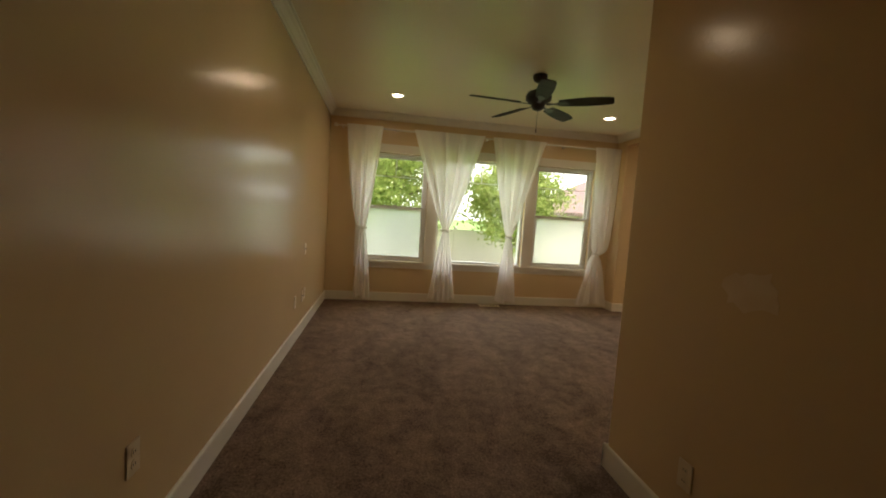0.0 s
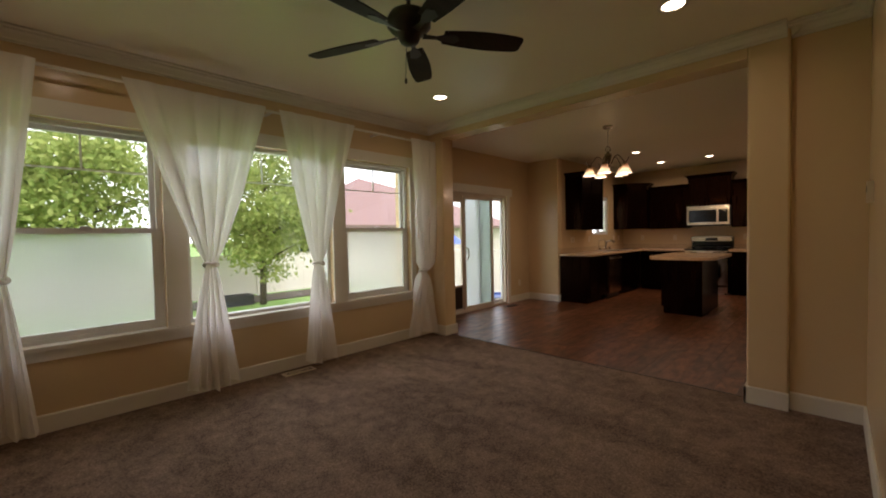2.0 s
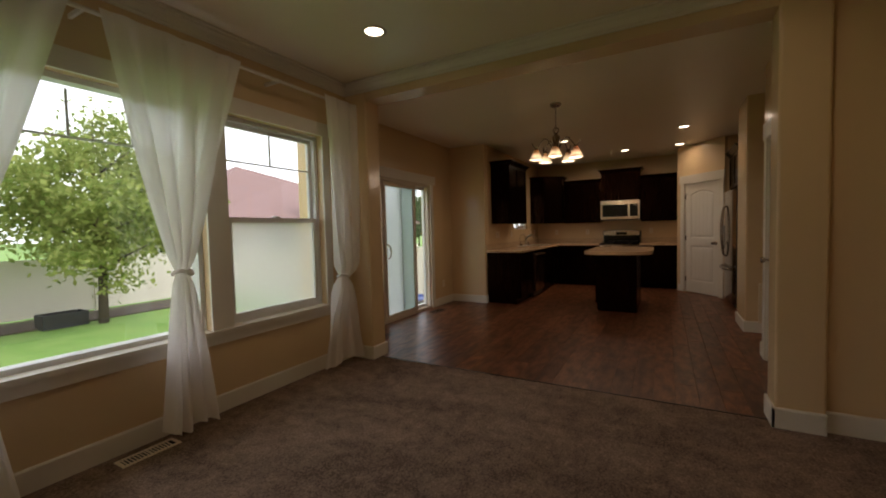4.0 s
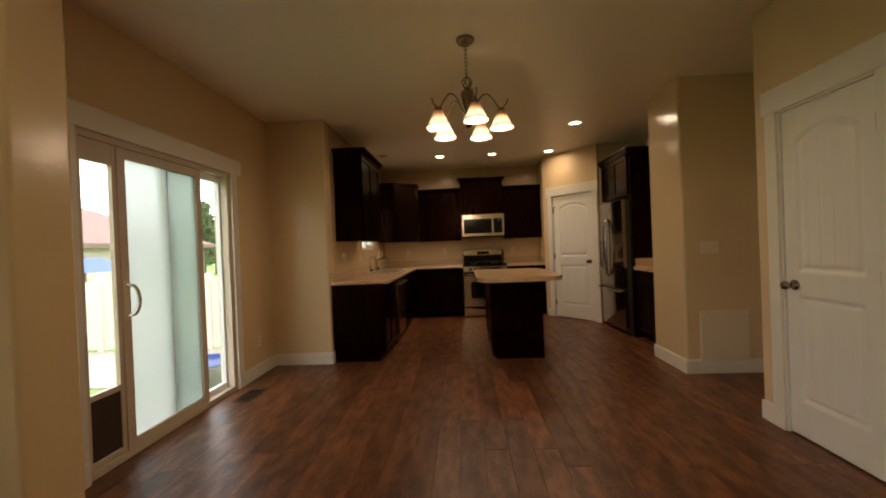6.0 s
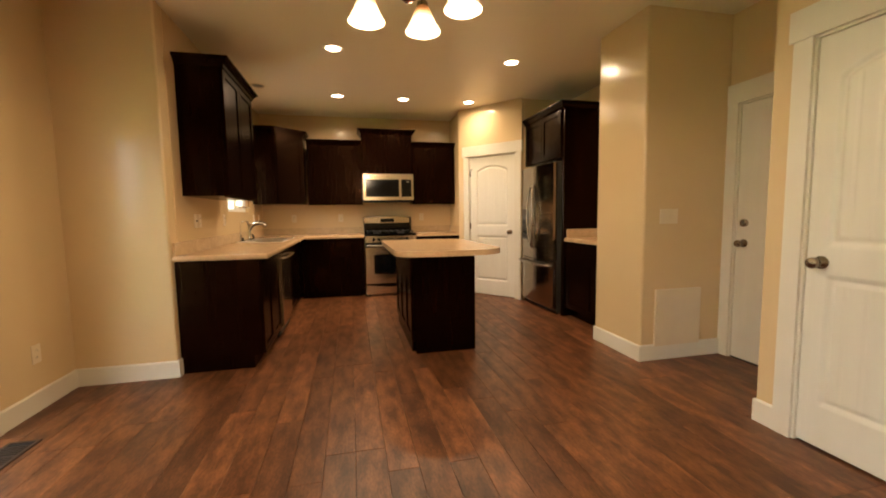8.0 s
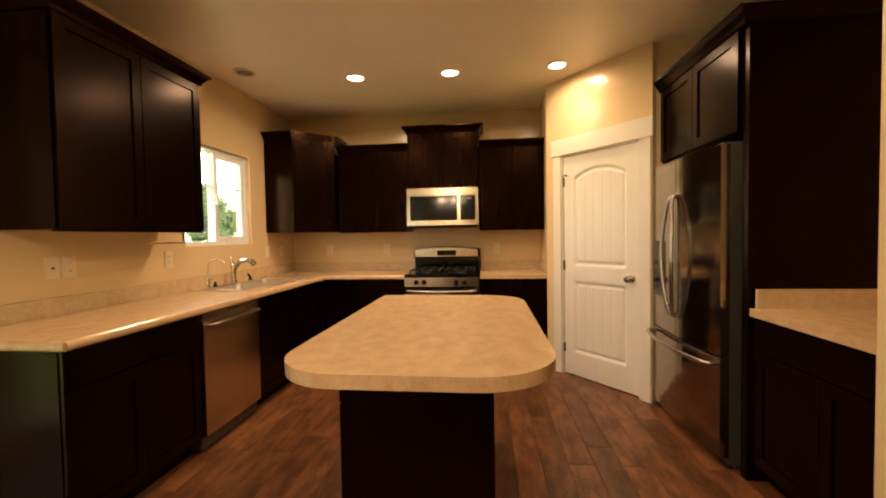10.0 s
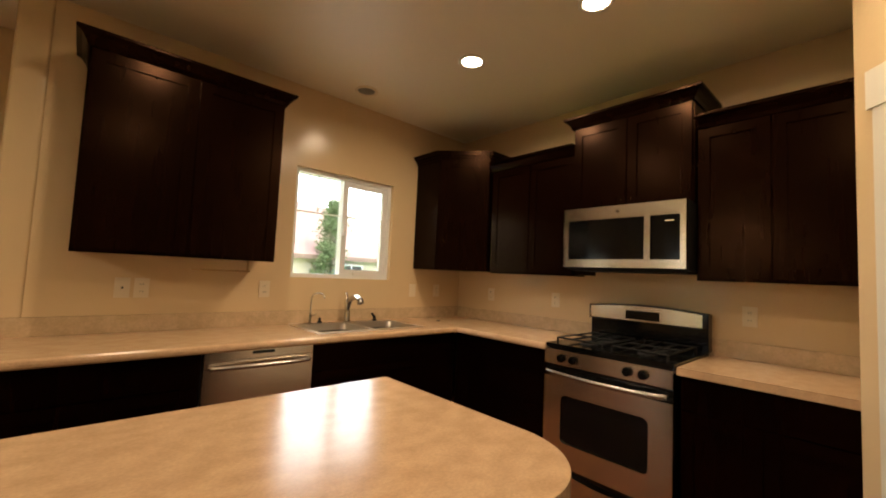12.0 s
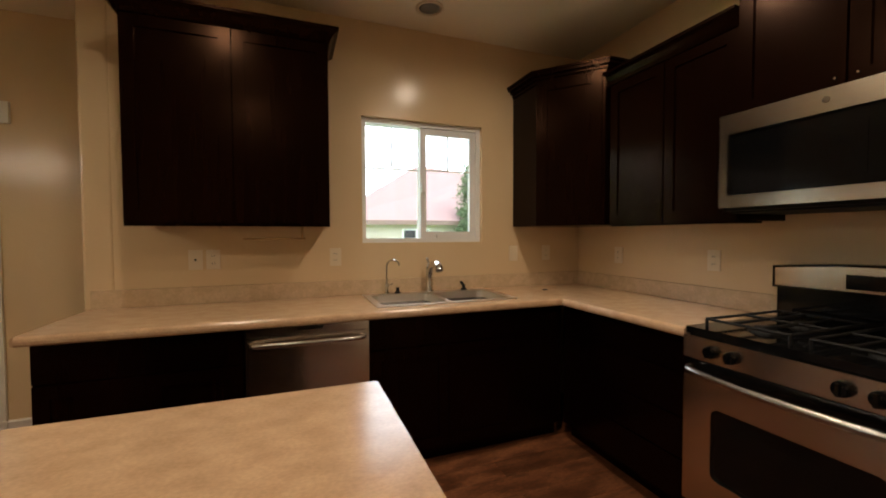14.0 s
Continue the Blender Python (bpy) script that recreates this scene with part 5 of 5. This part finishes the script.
for gx in (0.05, 0.41):
    bm = bmesh.new()
    for yy in (-0.60, -0.37, -0.13):
        tube(bm, [(gx, yy, 0.958), (gx + 0.30, yy, 0.958)], 0.006, 6)
    for xx in (gx, gx + 0.10, gx + 0.20, gx + 0.30):
        tube(bm, [(xx, -0.60, 0.958), (xx, -0.13, 0.958)], 0.006, 6)
    for xx in (gx, gx + 0.30):
        for yy in (-0.60, -0.13):
            tube(bm, [(xx, yy, 0.924), (xx, yy, 0.958)], 0.006, 6)
    part("grate", bm, black_iron, rg, "black cast iron grate")
    for yy in (-0.48, -0.24):
        bm = bmesh.new()
        lathe(bm, [(0.055, 0.925), (0.05, 0.932), (0.036, 0.934), (0.036, 0.945), (0.0001, 0.947)], 16, (gx + 0.15, yy, 0))
        part("burner", bm, black_iron, rg)
for x in (0.05, 0.71):
    for y in (-0.58, -0.1):
        bm = bmesh.new()
        lathe(bm, [(0.015, 0.0), (0.015, 0.03)], 8, (x, y, 0))
        part("foot", bm, black_iron, rg)

# ---- microwave ----
mw = thing("microwave", RW(-1.502), "stainless steel over-range microwave with black window", "microwave")
slab("body", black_iron, mw, (0.0, 0.756, -0.44, -0.002, 1.412, 1.818), 0.003)
bm = bmesh.new()
plate_hole(bm, 0.001, 0.755, 1.424, 1.816, round_rect(0.035, 0.725, 1.475, 1.735, [0.006] * 4, 5), -0.478, -0.441)
part("front", bm, steel, mw)
slab("window", black_gloss, mw, (0.03, 0.535, -0.470, -0.442, 1.47, 1.74), 0)
slab("control_panel", black_gloss, mw, (0.570, 0.73, -0.472, -0.442, 1.47, 1.74), 0)
slab("inner_window", black_gloss, mw, (0.09, 0.48, -0.4715, -0.4705, 1.51, 1.69), 0)
slab("handle", steel, mw, (0.535, 0.569, -0.49, -0.442, 1.474, 1.737), 0.004, segments=2)
slab("display_digits", plate_mat, mw, (0.645, 0.69, -0.4735, -0.4725, 1.698, 1.704), 0)
bm = bmesh.new()
lathe(bm, [(0.011, -0.478), (0.011, -0.481), (0.0001, -0.4815)], 14, (0.37, 0, 1.778), "y")
part("badge", bm, nickel, mw)
slab("bottom_vent", black_iron, mw, (0.02, 0.736, -0.42, -0.06, 1.402, 1.411), 0)
slab("filler_board", espresso, mw, (-0.12, -0.002, -0.33, -0.18, 1.362, 1.373), 0)

# ---- refrigerator and its cabinet ----
fm = pose(1.838, YG, 0, 0, 0, 180)
fr = thing("refrigerator", fm, "dark stainless french-door refrigerator with bottom freezer", "refrigerator")
slab("body", grey_side, fr, (0.005, 0.905, -0.665, -0.02, 0.02, 1.765), 0.004)


def bowed_front(bm, x0, x1, z0, z1, y_back, y_edge, bow, centre, half, n=10):
    rows = []
    for k in range(n + 1):
        x = x0 + (x1 - x0) * k / n
        y = y_edge - bow * (1 - ((x - centre) / half) ** 2)
        rows.append([bm.verts.new(p) for p in ((x, y, z0), (x, y, z1), (x, y_back, z1), (x, y_back, z0))])
    for a, b in zip(rows, rows[1:]):
        for i in range(4):
            bm.faces.new((a[i], a[(i + 1) % 4], b[(i + 1) % 4], b[i]))
    bm.faces.new(rows[0]), bm.faces.new(rows[-1])


for x0, x1, nm in ((0.003, 0.452, "left"), (0.458, 0.907, "right")):
    bm = bmesh.new()
    bowed_front(bm, x0, x1, 0.63, 1.778, -0.668, -0.715, 0.03, 0.455, 0.452)
    d = part("door", bm, dark_steel, fr, bevel=0.004)
    hx = 0.437 if nm == "left" else 0.473
    sgn = -1 if nm == "left" else 1
    bm = bmesh.new()
    tube(bm, smooth_line([(hx, -0.735, 0.76), (hx + sgn * 0.006, -0.775, 0.785), (hx + sgn * 0.04, -0.795, 0.95), (hx + sgn * 0.056, -0.805, 1.15), (hx + sgn * 0.04, -0.795, 1.36), (hx + sgn * 0.006, -0.775, 1.525), (hx, -0.735, 1.55)], 6), 0.0135, 10)
    part("handle", bm, bar_steel, d, smooth=True)
    if nm == "left":
        slab("dispenser", grey_side, d, (0.10, 0.30, -0.744, -0.725, 0.86, 1.25), 0.006)
        slab("dispenser_recess", black_gloss, d, (0.115, 0.285, -0.746, -0.7445, 0.89, 1.11), 0)
bm = bmesh.new()
bowed_front(bm, 0.003, 0.907, 0.065, 0.62, -0.668, -0.715, 0.03, 0.455, 0.452)
d = part("freezer_drawer", bm, dark_steel, fr, bevel=0.004)
bm = bmesh.new()
tube(bm, smooth_line([(0.05, -0.72, 0.575), (0.07, -0.765, 0.575), (0.25, -0.80, 0.57), (0.455, -0.808, 0.568), (0.66, -0.80, 0.57), (0.84, -0.765, 0.575), (0.86, -0.72, 0.575)], 6), 0.0135, 10)
part("handle", bm, bar_steel, d, smooth=True)
slab("toe_grille", black_iron, fr, (0.01, 0.90, -0.66, -0.64, 0.0, 0.06), 0)
slab("hinge_cover", grey_side, fr, (0.84, 0.905, -0.70, -0.60, 1.766, 1.79), 0.004)
bm = bmesh.new()
lathe(bm, [(0.014, -0.7255), (0.014, -0.7275), (0.0001, -0.728)], 14, (0.79, 0, 1.70), "y")
part("badge", bm, chrome, fr)
oc = thing("fridge_cabinet", pose(1.841, YG, 0, 0, 0, 180), "tall dark espresso cabinet surrounding the refrigerator", "cabinet", CABS)
slab("side_panel", espresso, oc, (0.957, 1.007, -0.635, -0.001, 0.0, 2.37), 0.002)
slab("body", espresso, oc, (0.0, 0.956, -0.635, -0.001, 1.83, 2.37), 0.0015)
shaker_front("door", oc, 0.012, 0.474, 1.84, 2.36, -0.655)
shaker_front("door", oc, 0.480, 0.944, 1.84, 2.36, -0.655)
crown_front(oc, 0.0, 1.007, 0.655, 2.36, False, True)

# ---- island ----
isl = thing("kitchen_island", pose(0, 0, 0), "dark espresso island with overhanging beige laminate top", "kitchen island")
slab("body", espresso, isl, (0.022, 1.16, -2.355, -1.825, 0.0, 0.868), 0.002)
slab("toe_kick", espresso, isl, (0.10, 1.14, -1.8245, -1.80, 0.0, 0.1), 0)
for a, b in ((0.035, 0.40), (0.405, 0.775), (0.78, 1.15)):
    f = shaker_front("door", isl, -b, -a, 0.115, 0.69, -0.0)
    f.matrix_basis = pose(0, -1.785, 0, 0, 0, 180)
    f = shaker_front("drawer_front", isl, -b, -a, 0.70, 0.858, -0.0, panel=False)
    f.matrix_basis = pose(0, -1.785, 0, 0, 0, 180)
slab("door_carcass", espresso, isl, (0.03, 1.155, -1.8245, -1.8055, 0.105, 0.867), 0)
bm = bmesh.new()
prism(bm, round_rect(-0.27, 1.283, -2.56, -1.642, [0.26, 0.24, 0.012, 0.24], 14), 0.869, 0.914)
part("top", bm, laminate, isl, "beige mottled laminate top with rounded corners", bevel=0.008, segments=3)

# ---- outdoors ----
GZ = -0.7
bm = bmesh.new()
for x0, x1, y0, y1 in ((-400, 400, 0.85, 400), (-400, -8.5, -400, 0.85), (4.5, 400, -400, 0.85)):
    vs = [bm.verts.new(p) for p in ((x0, y0, GZ), (x1, y0, GZ), (x1, y1, GZ), (x0, y1, GZ))]
    bm.faces.new(vs)
tagged(part("ground", bm, lawn_mat), "bright green mown lawn", kind="structure")
structure("pavement", concrete, "pale concrete strip along the fence", (1.4, 3.7, 1.2, 11.0, GZ - 0.1, GZ + 0.02))
structure("patio", concrete, "concrete step at the patio door", (-2.6, -0.4, 0.82, 1.55, GZ - 0.1, -0.12))
structure("planting_bed", bark, "brown soil bed along the fence", (-8.0, 1.4, 9.4, 10.9, GZ - 0.1, GZ + 0.03))


def fence_panel(m, w):
    f = thing("fence_panel", m, "cream vinyl privacy fence panel", "fence", "backyard fence")
    n = int(w / 0.2)
    for k in range(n):
        slab("board", fence_vinyl, f, (0.06 + k * (w - 0.12) / n, 0.058 + (k + 1) * (w - 0.12) / n, -0.01, 0.01, 0.12, 1.42), 0.003)
    slab("rail", fence_vinyl, f, (0.06, w - 0.06, -0.025, 0.025, 1.40, 1.50), 0.004)
    slab("rail", fence_vinyl, f, (0.06, w - 0.06, -0.025, 0.025, 0.05, 0.15), 0.004)
    slab("post", fence_vinyl, f, (-0.06, 0.06, -0.06, 0.06, 0.0, 1.55), 0.004)
    bm = bmesh.new()
    lathe(bm, [(0.1, 1.55), (0.1, 1.57), (0.0001, 1.62)], 4)
    part("post_cap", bm, fence_vinyl, f)
    return f


fp = fence_panel(pose(-11.0, 11.1, GZ), 2.4)
for k in range(1, 6):
    copy_thing(fp, pose(-11.0 + 2.4 * k, 11.1, GZ))
for k in range(4):
    copy_thing(fp, pose(3.8, 11.1 - 2.4 * k, GZ, 0, 0, -90))


def leaves(points, sizes, rnd):
    n = len(points)
    P = np.array(points)
    d1 = rnd.normal(size=(n, 3))
    d1 /= np.linalg.norm(d1, axis=1)[:, None]
    d2 = np.cross(d1, rnd.normal(size=(n, 3)))
    d2 /= np.linalg.norm(d2, axis=1)[:, None]
    s = np.array(sizes)[:, None]
    v = np.stack([P - d1 * s, P + d2 * s * 0.55, P + d1 * s, P - d2 * s * 0.55], 1).reshape(-1, 3)
    return v, [(4 * i, 4 * i + 1, 4 * i + 2, 4 * i + 3) for i in range(n)]


def tree(x, y, height, crown_z, rx, rz, n, leaf, label, seed, size=0.075, conic=False):
    rnd = np.random.RandomState(seed)
    t = thing("tree", pose(x, y, GZ), label, "tree")
    bm = bmesh.new()
    tube(bm, smooth_line([(0, 0, -0.05), (0.04, 0.02, height * 0.3), (-0.03, 0.03, height * 0.6), (0.02, 0, height * 0.92)], 4), [0.11 - 0.0075 * k for k in range(13)], 8)
    for k in range(9):
        a = k * 2.4 + seed
        z = crown_z - rz * 0.7 + (k / 9) * rz * 1.2
        r = rx * 0.75 * (1 - 0.5 * k / 9)
        tube(bm, smooth_line([(0, 0, z - 0.3), (0.45 * r * math.cos(a), 0.45 * r * math.sin(a), z + 0.05), (r * math.cos(a), r * math.sin(a), z + 0.35)], 4), [0.04 - 0.0038 * q for q in range(9)], 6)
    part("trunk", bm, bark, t, smooth=True)
    clumps = []
    for k in range(70 if not conic else 60):
        q = rnd.normal(size=3)
        q /= np.linalg.norm(q)
        rad = rnd.uniform(0.45, 1.0)
        c = np.array([q[0] * rx * rad, q[1] * rx * rad, crown_z + q[2] * rz * rad])
        if conic:
            f = rnd.uniform(0, 1)
            a = rnd.uniform(0, 6.28)
            rr = rx * (1 - f) ** 0.7 * rnd.uniform(0.5, 1)
            c = np.array([rr * math.cos(a), rr * math.sin(a), crown_z - rz + 2 * rz * f])
        clumps.append(c)
    pts, sz = [], []
    for c in clumps:
        m = n // len(clumps)
        q = rnd.normal(size=(m, 3)) * np.array([1, 1, 0.7]) * rx * 0.16
        pts.append(c + q)
        sz.append(rnd.uniform(0.6, 1.25, m) * size)
    v, f = leaves(np.concatenate(pts), np.concatenate(sz), rnd)
    me = bpy.data.meshes.new("crown")
    me.from_pydata(v.tolist(), [], f)
    me.materials.append(leaf)
    o = new("crown", me)
    o.parent = t


tree(-6.3, 9.7, 5.6, 3.2, 2.3, 2.1, 15000, leaf_a, "leafy bright green maple tree by the fence", 3, 0.085)
tree(-2.1, 8.9, 5.1, 2.9, 1.85, 2.05, 15000, leaf_a, "young green tree with thin trunk", 5, 0.075)
tree(-9.8, 10.2, 5.6, 3.0, 2.0, 2.2, 8000, leaf_b, "dense green tree in the yard", 7, 0.085)
tree(8.1, 12.5, 5.2, 2.7, 0.95, 2.3, 8000, leaf_b, "slim dark green tree beside the neighbouring house", 9, 0.06, True)
tree(35.5, 25.0, 7.2, 4.2, 1.7, 3.2, 8000, leaf_b, "dark green evergreen far beyond the fence", 11, 0.16, True)
tree(38.2, 25.6, 6.4, 3.9, 2.2, 2.6, 9000, leaf_b, "broad green tree far beyond the fence", 12, 0.15)


def house(x, y, w, d, eave, ridge, label, roof_mat, rot=0):
    h = thing("house", pose(x, y, GZ, 0, 0, rot), label, "house")
    slab("wall", siding, h, (-w / 2, w / 2, -d / 2, d / 2, 0.0, eave - GZ), 0)
    bm = bmesh.new()
    o, e, r = 0.45, eave - GZ, ridge - GZ
    k = max(0.4, w / 2 - d / 2)
    c = [bm.verts.new(p) for p in ((-w / 2 - o, -d / 2 - o, e), (w / 2 + o, -d / 2 - o, e), (w / 2 + o, d / 2 + o, e), (-w / 2 - o, d / 2 + o, e))]
    t = [bm.verts.new(p) for p in ((-w * 0.19, 0, r), (w * 0.06, 0, r - 0.45))]
    bm.faces.new((c[0], c[1], t[1], t[0])), bm.faces.new((c[1], c[2], t[1])), bm.faces.new((c[2], c[3], t[0], t[1])), bm.faces.new((c[3], c[0], t[0])), bm.faces.new(c)
    part("roof", bm, roof_mat, h, "brown-red shingle hip roof")
    bm = bmesh.new()
    for b in ((-w / 2 - o, w / 2 + o, -d / 2 - o - 0.03, -d / 2 - o, e - 0.16, e + 0.02), (-w / 2 - o - 0.03, -w / 2 - o, -d / 2 - o, d / 2 + o, e - 0.16, e + 0.02)):
        box(bm, *b)
    # The board carries the shadow line under the eave as colour.
    part("fascia", bm, eave_shade, h, "fascia board coloured brown as the shadow line under the eave")
    for xx in (-w * 0.29, -w * 0.05, w * 0.25):
        win = slab("window", vinyl, h, (xx - 0.6, xx + 0.6, -d / 2 - 0.04, -d / 2 + 0.02, 1.25, 2.3), 0)
        slab("pane", black_gloss, win, (xx - 0.52, xx - 0.03, -d / 2 - 0.05, -d / 2 - 0.041, 1.32, 2.23), 0)
        slab("pane", black_gloss, win, (xx + 0.03, xx + 0.52, -d / 2 - 0.05, -d / 2 - 0.041, 1.32, 2.23), 0)
    for yy in (-d * 0.2, d * 0.2):
        win = slab("window", vinyl, h, (-w / 2 - 0.04, -w / 2 + 0.02, yy - 0.6, yy + 0.6, 0.95, 2.05), 0)
        slab("pane", black_gloss, win, (-w / 2 - 0.05, -w / 2 - 0.041, yy - 0.52, yy + 0.52, 1.02, 1.98), 0)


house(10.04, 17.5, 14.6, 9.0, 1.9, 5.0, "neighbouring house with red-brown hip roof", roof_red)
pl = thing("planter_box", pose(-2.7, 9.35, GZ), "black plastic planter box on the grass", "planter")
bm = bmesh.new()
for b in ((-0.4, 0.4, -0.25, -0.21, 0, 0.32), (-0.4, 0.4, 0.21, 0.25, 0, 0.32), (-0.4, -0.36, -0.21, 0.21, 0, 0.32), (0.36, 0.4, -0.21, 0.21, 0, 0.32)):
    box(bm, *b)
part("wall", bm, planter_black, pl)
slab("soil", bark, pl, (-0.36, 0.36, -0.21, 0.21, 0, 0.25), 0)
tb = thing("garden_tub", pose(0.75, 2.05, GZ), "round grey tub with blue liner by the patio", "tub")
bm = bmesh.new()
lathe(bm, [(0.36, 0.0), (0.42, 0.5), (0.45, 0.52), (0.45, 0.55), (0.41, 0.55)], 24)
part("tub", bm, tub_grey, tb, smooth=True)
bm = bmesh.new()
lathe(bm, [(0.43, 0.552), (0.40, 0.565), (0.36, 0.46), (0.0001, 0.44)], 24)
part("liner", bm, blue_cover, tb, "blue plastic liner", smooth=True)
bl = thing("play_canopy", pose(8.9, 11.9, GZ + 0.3), "blue canopy of a wooden playset", "playset")
bm = bmesh.new()
vs = [bm.verts.new(p) for p in ((-1, -0.8, 1.25), (1, -0.8, 1.25), (1, 0.8, 1.25), (-1, 0.8, 1.25), (-1, 0, 1.75), (1, 0, 1.75))]
for f in ((0, 1, 5, 4), (3, 4, 5, 2), (0, 4, 3), (1, 2, 5)):
    bm.faces.new([vs[i] for i in f])
part("canopy", bm, blue_cover, bl)
for sx in (-0.9, 0.9):
    for sy in (-0.7, 0.7):
        slab("post", roof_red, bl, (sx - 0.05, sx + 0.05, sy - 0.05, sy + 0.05, -0.3, 1.27), 0)
slab("deck", roof_red, bl, (-1, 1, -0.8, 0.8, 0.5, 0.6), 0)

# ---- floor planks, last ----
PW_, rows = 0.149, []
random.seed(11)
unit = {}


def plank_mesh(length):
    key = round(length, 2)
    if key not in unit:
        bm = bmesh.new()
        box(bm, 0, key - 0.0012, 0, PW_ - 0.0012, -0.012, 0.0)
        es = [e for e in bm.edges if all(v.co.z > -0.001 for v in e.verts)]
        bmesh.ops.bevel(bm, geom=es, offset=0.0011, segments=1, affect="EDGES")
        unit[key] = finish("plank", bm, plank_wood)
    return unit[key]


y = -4.42
while y < YS + 0.10:
    x = -3.158 - random.choice((0.0, 0.2, 0.4, 0.6, 0.8))
    while x < XR:
        a, b = max(x, -3.158), min(x + 1.22, XR)
        lim = XR if y < 0.02 else 0.1
        b = min(b, lim)
        if b - a > 0.05:
            o = new("plank", plank_mesh(b - a))
            o.parent = floor_2
            o.location = (a, y, 0)
        x += 1.22
    y += PW_
